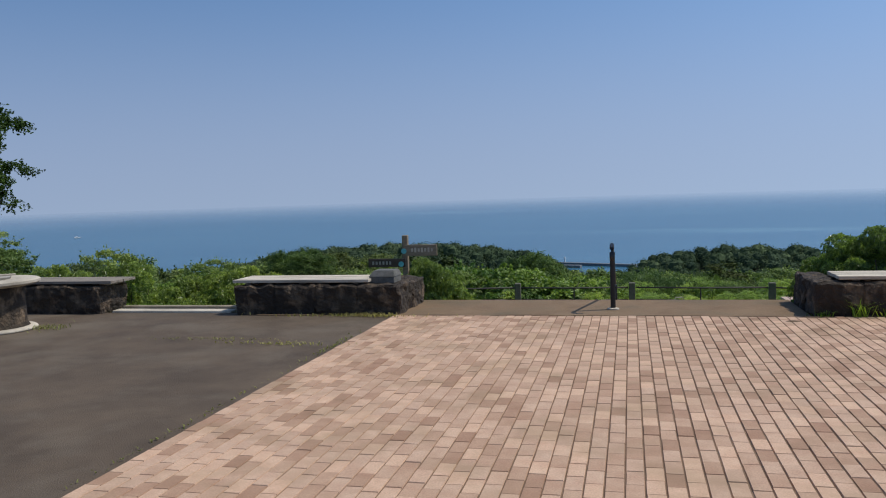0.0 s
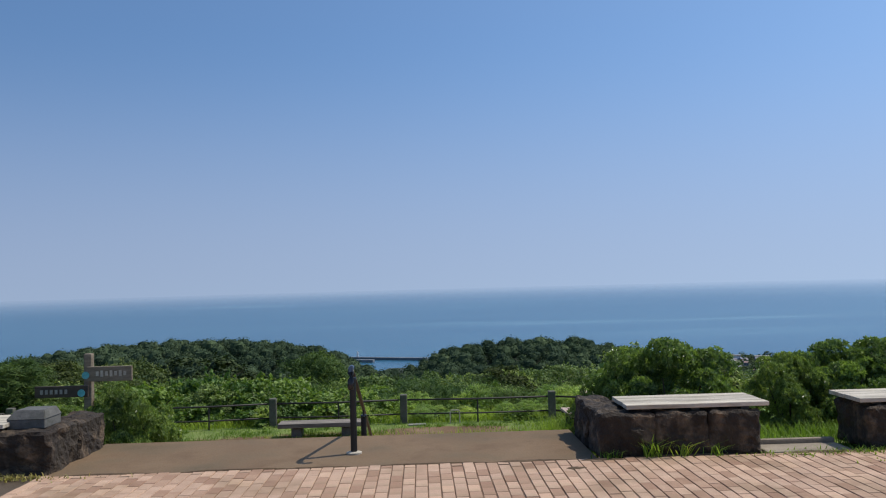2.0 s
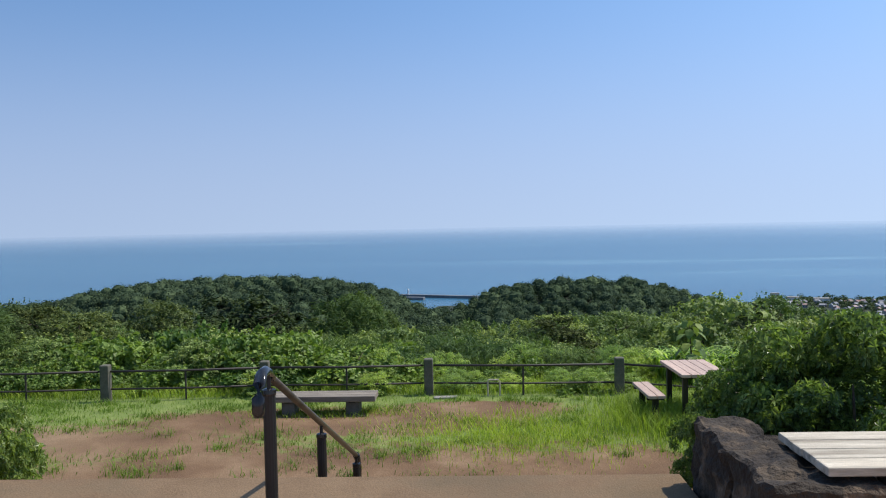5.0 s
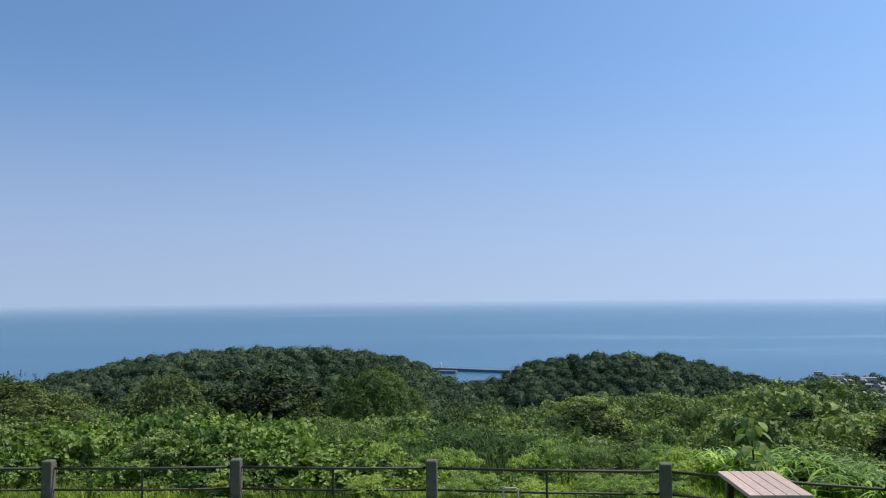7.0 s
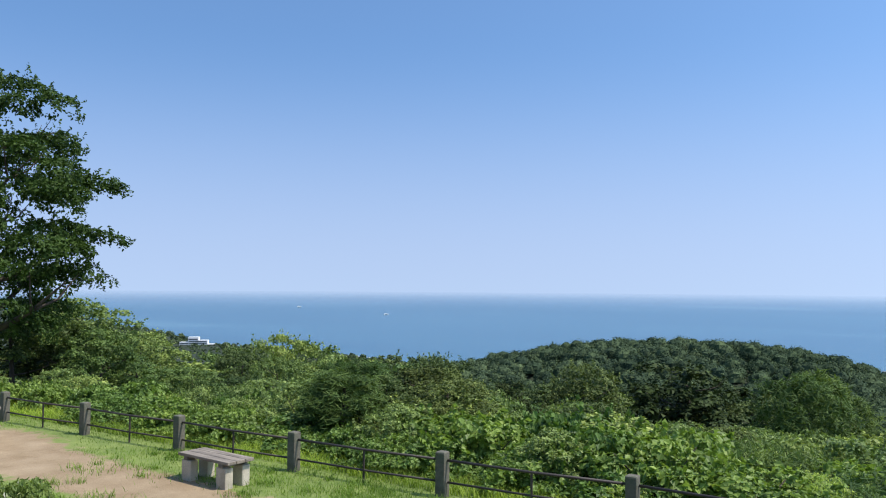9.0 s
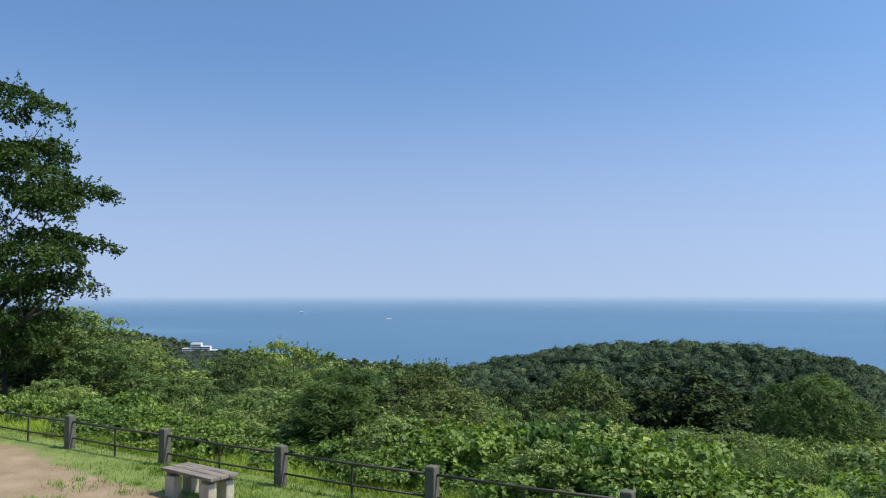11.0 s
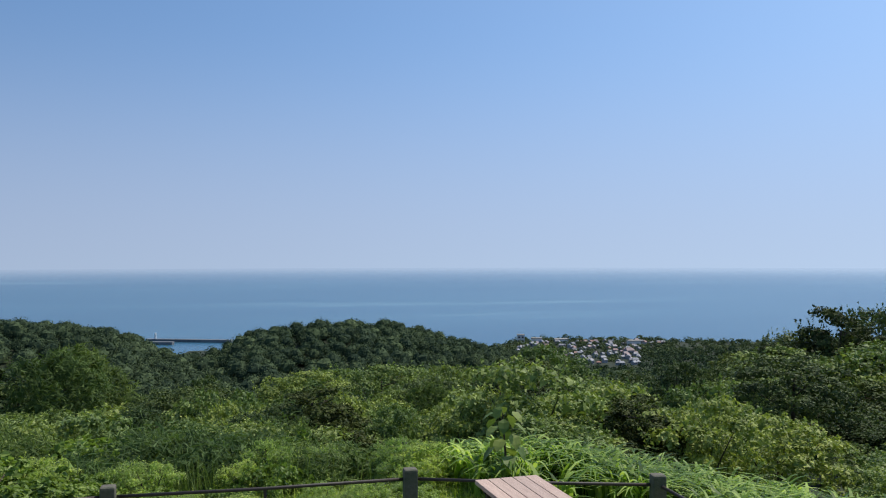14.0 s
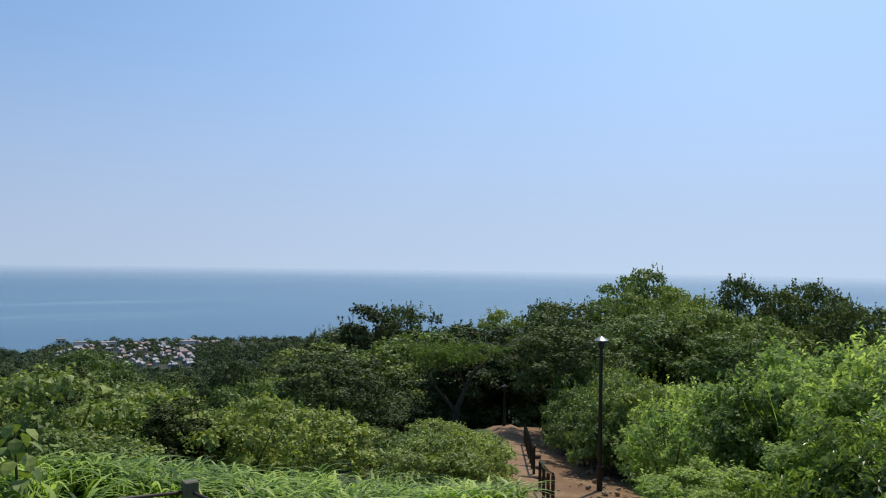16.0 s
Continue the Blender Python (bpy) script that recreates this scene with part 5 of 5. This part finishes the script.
# tufts standing out of the trodden terrace
cx, cy = rng.uniform(-11, 4, 640), rng.uniform(13.2, 18.9, 640)
k = rng.random(640) < np.clip(turf_of(cx, cy) + 0.1, 0.12, 1)
cx, cy = cx[k], cy[k]
j = rng.integers(0, len(cx), 18000)
sp = rng.uniform(0.05, 0.22, len(cx))[j]
blades("grass_tuft", cx[j] + rng.normal(0, 1, 18000) * sp, cy[j] + rng.normal(0, 1, 18000) * sp, 0.15, 0.013, L_GRASS, "scattered grass tufts on trodden earth", 9, 0.7, "grass", 2)
x, y = rng.normal(-1.35, 0.6, 1500), rng.normal(17.95, 0.16, 1500)
blades("tall_grass", x, y, 0.13, 0.012, L_GRASS, "grass growing under the plank bench", 11, 0.6)
# weeds at the bench foot and paving edge
for cx, cy, sx, sy, n, hh in ((2.72, 9.05, 0.05, 0.03, 34, 0.32), (2.98, 9.06, 0.05, 0.03, 22, 0.24), (3.3, 9.05, 0.06, 0.03, 16, 0.2), (2.36, 9.05, 0.08, 0.04, 26, 0.12), (-3.05, 9.0, 0.2, 0.05, 150, 0.06), (4.9, 9.05, 0.3, 0.05, 120, 0.07), (-7.0, 7.9, 0.16, 0.12, 140, 0.06), (-2.83, 7.0, 0.025, 0.5, 110, 0.03), (-2.84, 4.2, 0.02, 0.8, 90, 0.022), (-4.4, 7.3, 0.5, 0.04, 90, 0.03), (-3.5, 7.05, 0.35, 0.05, 130, 0.04), (-3.4, 8.95, 0.5, 0.04, 200, 0.05), (4.4, 9.0, 0.5, 0.06, 240, 0.05), (5.0, 8.6, 0.25, 0.1, 110, 0.035)):
    blades("weeds", rng.normal(cx, sx, n), rng.normal(cy, sy, n), hh, 0.014, L_DRY if cx < -2.7 else L_GRASS, "small weeds growing out of the joint", int(n), 0.9, "weeds", 2, 0.02, np.zeros(n))

def soil_drift(cx, cy, lx, ly, seed, label):
    """A thin uneven drift of earth lying on the paving."""
    b = bmesh.new()
    top = b.verts.new((cx, cy, 0.009))
    rim = []
    for k in range(28):
        a = 2 * math.pi * k / 28
        q = 0.75 + 0.5 * noise.noise((2.2 * math.cos(a), 2.2 * math.sin(a), seed * 1.7)) + 0.2 * noise.noise((6 * math.cos(a), 6 * math.sin(a), seed * 2.3))
        rim.append((b.verts.new((cx + 0.6 * lx * q * math.cos(a), cy + 0.6 * ly * q * math.sin(a), 0.007)), b.verts.new((cx + lx * q * math.cos(a), cy + ly * q * math.sin(a), -0.003))))
    for k in range(28):
        (a0, a1), (b0, b1) = rim[k], rim[(k + 1) % 28]
        b.faces.new((top, a0, b0))
        b.faces.new((a0, a1, b1, b0))
    tagged(part("soil_drift", b, M_SOIL, smooth=True), label, "soil", kind="stuff")


M_SOIL = surface("dark_dry_soil", [(0.3, (0.085, 0.052, 0.026)), (0.7, (0.17, 0.11, 0.06))], 14.0, 0.95, 0.8, 110.0)
for n, (cx, cy, lx, ly) in enumerate(((-2.1, 9.06, 0.5, 0.04), (-1.1, 9.08, 0.6, 0.035), (-0.3, 9.06, 0.4, 0.03), (0.7, 9.07, 0.6, 0.03), (1.6, 9.06, 0.45, 0.05), (2.25, 9.02, 0.3, 0.06), (3.0, 9.08, 0.6, 0.05), (4.3, 9.05, 0.6, 0.07), (-3.1, 9.05, 0.5, 0.06), (-4.2, 9.05, 0.7, 0.05))):
    soil_drift(cx, cy, lx, ly, n + 1, "dark crumbly soil gathered along the paving edge")
soil_drift(1.95, 8.72, 0.13, 0.06, 31, "small brown heap of earth on the pavers")
soil_drift(4.95, 8.75, 0.28, 0.12, 32, "patch of dry earth and weeds on the pavers")

# ---- path, rail and lamps on the right ----
PX = [(8.6, 15.9), (11.7, 18.25), (14.75, 20.75), (17.75, 23.25), (20.6, 25.75), (24.0, 29.0), (28, 33)]
b = bmesh.new()
prev = None
for i in range(61):
    u = i / 60 * (len(PX) - 1)
    j = min(int(u), len(PX) - 2)
    c = Vector(PX[j]).lerp(Vector(PX[j + 1]), u - j)
    d = (Vector(PX[j + 1]) - Vector(PX[j])).normalized()
    nrm = Vector((-d.y, d.x))
    row = []
    for s in (-0.55, -0.28, 0, 0.28, 0.55):
        q = c + nrm * s * (1 + 0.08 * math.sin(i * 1.7))
        row.append(b.verts.new((q.x, q.y, float(ground_h(q.x, q.y)) + 0.03 + (0.03 if abs(s) < 0.5 else -0.05) + 0.012 * math.sin(i * 2.1 + s * 5))))
    if prev:
        for k in range(4):
            b.faces.new((prev[k], prev[k + 1], row[k + 1], row[k]))
    prev = row
tagged(part("footpath", b, M_DIRT, smooth=True), "bare reddish earth footpath going down between shrubs", "path", kind="structure")
for i, (x, y) in enumerate([(13.6, 19.8), (14.9, 20.87), (16.2, 21.95), (17.8, 23.3), (19.6, 24.85)]):
    z = float(ground_h(x, y)) + 0.03
    tagged(part("log_step", tube([(x - 0.34, y + 0.40, z), (x + 0.34, y - 0.40, z)], 0.05, 10), M_BARK), "dark log step edging the earth path", "step", "log steps of the path")
rng = np.random.default_rng(61)
b = bmesh.new()
for i in range(150):
    u, o = rng.uniform(0, 14), rng.choice((rng.normal(1.25, 0.3), rng.uniform(-0.9, 0.9)))
    x, y = 13.4 + 0.74 * u + 0.62 * o, 19.0 + 0.67 * u - 0.78 * o
    r = rng.uniform(0.02, 0.05) * (2.0 if o > 0.9 else 0.8)
    m = pose(x, y, float(ground_h(x, y)) + 0.05, rng.uniform(0, 40), rng.uniform(0, 40), rng.uniform(0, 360)) @ Matrix.Diagonal((r, r * 0.8, r * 0.6, 1))
    bmesh.ops.create_icosphere(b, subdivisions=1, radius=1.0, matrix=m)
tagged(part("path_stones", b, M_KERB), "small loose stones along the earth path", "stones", kind="stuff")
for s0, s1x in (((12.07, 17.98), (13.9, 19.65)), ((15.5, 21.05), (20.35, 25.2))):
    t = thing("path_rail", pose(0, 0, 0), "black iron handrail along the earth path", "handrail", "handrails of the path")
    n = 4 if s0[0] < 13 else 8
    tops = []
    for i in range(n):
        x, y = s0[0] + (s1x[0] - s0[0]) * i / (n - 1), s0[1] + (s1x[1] - s0[1]) * i / (n - 1)
        z = float(ground_h(x, y))
        part("post", tube([(x, y, z - 0.1), (x, y, z + 0.6)], 0.03, 8), M_IRON, t)
        tops.append((x, y, z + 0.62))
    part("rail", tube(tops, 0.024, 8), M_GLOSS_BLACK, t)


def lamp(x, y, top, cap=None, r=0.145):
    z = float(ground_h(x, y))
    t = thing("path_lamp", pose(x, y, z), "black pole lamp with conical cap beside the path", "lamp", "lamps along the path")
    h = max(0.7, top - z)
    part("pole", tube([(0, 0, -0.1), (0, 0, 0.5), (0, 0, 0.52), (0, 0, h - 0.24)], [0.06, 0.06, 0.042, 0.038], 12), M_IRON, t)
    part("lantern", lathe([(0.05, h - 0.25), (0.075, h - 0.22), (0.07, h - 0.09)], 14), M_IRON, t)
    part("cap", lathe([(r, h - 0.10), (r * 0.97, h - 0.085), (0.03, h - 0.01), (0.02, h)], 18), cap or M_CAP, t)


M_DULL_CAP = surface("dull_black_cap", [(0.3, (0.012, 0.012, 0.012)), (0.7, (0.03, 0.028, 0.026))], 8.0, 0.75, 0.1, 60.0)
M_CAP = surface("brushed_metal_cap", [(0.3, (0.3, 0.3, 0.3)), (0.7, (0.42, 0.42, 0.42))], 8.0, 0.4, 0.1, 60.0, metal=0.9)
lamp(15.82, 19.6, 0.1)
lamp(24.57, 29.55, -2.9, M_DULL_CAP)
lamp(4.36, 23.95, -1.6, M_DULL_CAP, 0.11)

# ---- far woods ----
def woods(name, n, xr, yr, size, per, leaf, cond, label, seed, dome=False):
    rng = np.random.default_rng(seed)
    nx = max(1, round(math.sqrt(n * (xr[1] - xr[0]) / (yr[1] - yr[0]))))
    ny = max(1, n // nx)
    gx, gy = (g.ravel() for g in np.meshgrid(np.arange(nx), np.arange(ny)))
    x = xr[0] + (xr[1] - xr[0]) * (gx + rng.uniform(-0.7, 1.7, len(gx))) / nx
    y = yr[0] + (yr[1] - yr[0]) * (gy + rng.uniform(-0.7, 1.7, len(gx))) / ny
    k = cond(x, y)
    x, y = x[k], y[k]
    z = ground_h(x, y)
    n = len(x)
    r = size * rng.uniform(0.45, 1.35, n)
    D = rng.normal(0, 1, (n, per, 3))
    D /= np.linalg.norm(D, axis=2, keepdims=True)
    D[:, :, 2] = np.abs(D[:, :, 2]) * 1.0 - 0.15
    C = np.stack([x, y, z + (0.5 if dome else -0.5) + r * 0.22 + rng.uniform(-1.4, 1.5, n) * size / 4], 1)[:, None, :]
    P = C + D * (r * rng.uniform(0.9, 1.1, n))[:, None, None] * np.array([1, 1, 1.05]) * rng.uniform(0.75, 1.08, (n, per, 1))
    P, D = P.reshape(-1, 3), D.reshape(-1, 3)
    V, F = leaf_arrays(P, D, leaf, 0.8, rng, 0.2, 0.4, not dome)
    if not dome:
        return tagged(new(name, np_mesh(name, V, F, L_FAR_HAZED)), label, "woods", kind="stuff")
    # a lumpy dome under each crown's leaves
    a, e = np.meshgrid(np.arange(9) * 2 * np.pi / 9, np.array([-0.35, 0.15, 0.6, 1.05, 1.5]))
    T = np.stack([np.cos(a) * np.cos(e), np.sin(a) * np.cos(e), np.sin(e)], -1).reshape(-1, 3)
    W = C + T[None] * (r[:, None] * rng.uniform(0.6, 0.86, (n, len(T))))[:, :, None]
    q = np.array([(9 * i + k, 9 * i + (k + 1) % 9, 9 * i + 9 + (k + 1) % 9, 9 * i + 9 + k) for i in range(4) for k in range(9)])
    F = np.concatenate([F, (q[None] + (np.arange(n) * len(T))[:, None, None]).reshape(-1, 4) + len(V)])
    V = np.concatenate([V, W.reshape(-1, 3)])
    return tagged(new(name, np_mesh(name, V, F, L_FAR_HAZED)), label, "woods", kind="stuff")


def on_hill(x, y):
    return ground_h(x, y) > -55


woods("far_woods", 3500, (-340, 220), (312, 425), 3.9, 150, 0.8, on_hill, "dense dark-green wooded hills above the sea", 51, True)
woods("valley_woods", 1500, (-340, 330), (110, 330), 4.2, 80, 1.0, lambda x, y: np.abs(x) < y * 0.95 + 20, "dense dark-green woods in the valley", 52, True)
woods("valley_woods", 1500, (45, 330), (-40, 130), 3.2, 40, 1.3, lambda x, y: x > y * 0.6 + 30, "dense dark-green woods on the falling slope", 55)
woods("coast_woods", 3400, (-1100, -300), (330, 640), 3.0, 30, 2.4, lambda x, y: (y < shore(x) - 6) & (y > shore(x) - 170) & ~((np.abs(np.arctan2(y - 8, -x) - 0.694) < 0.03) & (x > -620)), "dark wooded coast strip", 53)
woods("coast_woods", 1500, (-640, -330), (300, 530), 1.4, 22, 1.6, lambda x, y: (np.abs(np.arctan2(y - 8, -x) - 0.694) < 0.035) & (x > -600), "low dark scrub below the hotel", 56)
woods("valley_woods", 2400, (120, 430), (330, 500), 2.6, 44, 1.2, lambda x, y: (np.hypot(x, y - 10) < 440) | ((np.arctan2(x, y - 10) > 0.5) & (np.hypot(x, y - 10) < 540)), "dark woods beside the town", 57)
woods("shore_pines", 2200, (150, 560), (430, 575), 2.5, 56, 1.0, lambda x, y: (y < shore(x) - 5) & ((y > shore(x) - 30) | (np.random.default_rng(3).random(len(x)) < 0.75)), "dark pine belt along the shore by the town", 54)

# ---- town, breakwater, hotel ----
def house_proto():
    t = thing("town_house", pose(0, 0, 0), "small pale town house with tiled roof near the shore", "house", "houses of the town")
    part("wall", box((0, 0, 1.4), (5, 4, 3.4)), M_WALLS, t)
    b = bmesh.new()
    v = [b.verts.new(q) for q in ((-2.8, -2.4, 3.05), (2.8, -2.4, 3.05), (2.8, 2.4, 3.05), (-2.8, 2.4, 3.05), (-2.0, 0, 4.6), (2.0, 0, 4.6))]
    for f in ((0, 1, 5, 4), (2, 3, 4, 5), (1, 2, 5), (3, 0, 4), (3, 2, 1, 0)):
        b.faces.new([v[i] for i in f])
    part("roof", b, M_ROOFS, t)
    for sx in (-1.4, 1.3):
        part("window", box((sx, -2.01, 1.6), (1.1, 0.08, 1.1)), M_WINDOW, t)
    return t


hp = house_proto()
hp.matrix_basis = pose(235, 455, float(ground_h(215, 445)))
rnd = random.Random(11)
for i in range(150):
    a, d = radians(28.3 - 8.8 * rnd.random() ** 1.5), rnd.uniform(452, 604)
    x, y = 1.7 + d * math.sin(a), 10 + d * math.cos(a)
    y = min(y, float(shore(x)) - 34 + rnd.uniform(-12, 0))
    c = copy_thing(hp, pose(x, y, float(ground_h(x, y))))
    s = rnd.uniform(0.4, 0.68)
    c.matrix_basis = pose(x, y, float(ground_h(x, y)), 0, 0, rnd.uniform(-30, 60)) @ Matrix.Diagonal((s, s, s * rnd.uniform(0.8, 1.2), 1))


def block(x, y, w, d, h, label):
    t = thing("apartment_building", pose(x, y, float(ground_h(x, y)), 0, 0, -15), label, "building")
    part("wall", box((0, 0, h / 2 - 0.5), (w, d, h + 1)), M_WHITE, t)
    part("roof", box((0, 0, h + 0.25), (w + 0.3, d + 0.3, 0.4)), M_CONCRETE, t)
    for fl in range(max(1, int(h / 2.6))):
        for k in range(max(1, int(w / 2.4))):
            part("window", box((-w / 2 + 1.3 + 2.4 * k, -d / 2 - 0.02, 1.4 + 2.6 * fl), (1.4, 0.1, 1.2)), M_WINDOW, t)


block(197, 540, 5, 4, 5.5, "tall white building near the shore")
block(206, 533, 7, 5, 3.5, "white low building near the shore")
block(222, 528, 9, 6, 3, "broad white hall with flat roof")
block(262, 500, 8, 6, 3.5, "white hall among the town houses")
t = thing("breakwater", pose(0, 0, -58), "long low dark concrete breakwater in the sea", "breakwater")
for x0, y0, x1, y1 in ((-56, 637, 4, 612), (-56, 616, -36, 609)):
    L = math.hypot(x1 - x0, y1 - y0)
    part("mole", box(((x0 + x1) / 2, (y0 + y1) / 2, 0.5), (L, 4, 3.0), 0.3, (0, 0, math.degrees(math.atan2(y1 - y0, x1 - x0)))), M_BREAKWATER, t)
part("beacon", lathe([(0.7, 1.9), (0.6, 5), (0.8, 5.2), (0.3, 6.4)], 12), M_WHITE, t, "small white beacon").location = (-50, 634, 0)
for x, y, z, turn in ((-926, 1214, -57.5, 60), (-1343, 1420, -56.6, 50)):
    t = thing("motor_boat", pose(x, y, z, 25, 0, turn), "small white motor boat far out on the sea", "boat", "boats on the sea")
    b = box((0, 0, 0.5), (9, 2.8, 1.6))
    for v in b.verts:
        if v.co.x > 0:
            v.co.y *= 0.25
            v.co.x += 1.5 * (v.co.z > 0.5)
        if v.co.z < 0.5:
            v.co.y *= 0.6
    part("hull", b, M_WHITE, t)
    part("cabin", box((-1.0, 0, 1.8), (3.2, 2.0, 1.1), 0.2), M_WHITE, t)
t = thing("hotel", pose(-604, 507, -59, 0, 0, 40) @ Matrix.Diagonal((0.58, 0.58, 0.58, 1)), "white stepped hotel building on the coast", "building")
for x, w, h in ((-14, 14, 9), (0, 16, 17), (14, 16, 12), (27, 14, 6)):
    w_ = part("wing", box((x, 0, h / 2 - 1), (w, 14, h + 2)), M_WHITE, t)
    for fl in range(int(h / 3)):
        part("window", box((x, -7.1, 1.5 + 3 * fl), (w - 2, 0.3, 1.3)), M_WINDOW, w_)
b = bmesh.new()
pts = [(-400, 0), (-430, 0.6), (-450, 0.8), (-480, 0.2)]
prev = None
for x, w in pts:
    yy = float(shore(x)) + 3
    row = [b.verts.new((x, yy, -57.7)), b.verts.new((x, yy + 1 + w * 2, -57.7))]
    if prev:
        b.faces.new((prev[0], prev[1], row[1], row[0]))
    prev = row
tagged(part("surf", b, M_WHITE), "thin white surf line along the beach", "surf", kind="structure")

# ---- clay pavers ----
def paver_mesh(w, l):
    v = []
    c = 0.003
    for k, z in ((0.0, -0.045), (0.0, -0.007), (c, 0.0)):
        v += [(-w / 2 + k, -l / 2 + k, z), (w / 2 - k, -l / 2 + k, z), (w / 2 - k, l / 2 - k, z), (-w / 2 + k, l / 2 - k, z)]
    f = [(a + i, a + (i + 1) % 4, a + 4 + (i + 1) % 4, a + 4 + i) for a in (0, 4) for i in range(4)] + [(8, 9, 10, 11)]
    return np.array(v), np.array(f)


PW, PL = 0.1045, 0.203
pv, pf = paver_mesh(PW - 0.008, PL - 0.003)
rng = np.random.default_rng(61)
field = thing("paving", pose(0, 0, 0), "pinkish clay pavers laid in long staggered courses", "paving", kind="structure")
pm = np_mesh("paver", pv, pf, M_PAVER)
cols = np.arange(PAVE_L + PW / 2, 12.5, PW)
V, F, cnt = [], [], 0
for ci, x in enumerate(cols):
    off = (ci % 2) * PL / 2 + rng.uniform(-0.03, 0.03)
    for y in np.arange(-3.5, PAVE_F - PL / 2 - off + 0.1, PL):
        yy = PAVE_F - PL / 2 - off - (y + 3.5)
        dz = rng.uniform(-0.002, 0.003)
        if -0.4 < x < 1.85 and 5.6 < yy < 8.65:
            ob = new("paver", pm)
            ob.parent = field
            ob.matrix_basis = pose(x + rng.uniform(-0.0015, 0.0015), yy, dz, rng.uniform(-0.4, 0.4), rng.uniform(-0.5, 0.5), rng.uniform(-0.6, 0.6))
        else:
            q = pv.copy()
            q[:, 2] += dz + q[:, 0] * rng.uniform(-0.01, 0.01)
            V.append(q + np.array([x + rng.uniform(-0.0015, 0.0015), yy, 0]))
            F.append(pf + cnt)
            cnt += len(pv)
tagged(part("paver_field", np_mesh("paver_field", np.concatenate(V), np.concatenate(F), M_PAVER_FIELD), None, field), kind="stuff")
# short closing pieces along the far edge
for ci, x in enumerate(cols):
    if ci % 2:
        ob = new("paver_half", pm)
        ob.parent = field
        ob.matrix_basis = pose(x, PAVE_F - PL / 4 - 0.002, -0.001) @ Matrix.Diagonal((1, 0.42, 1, 1))
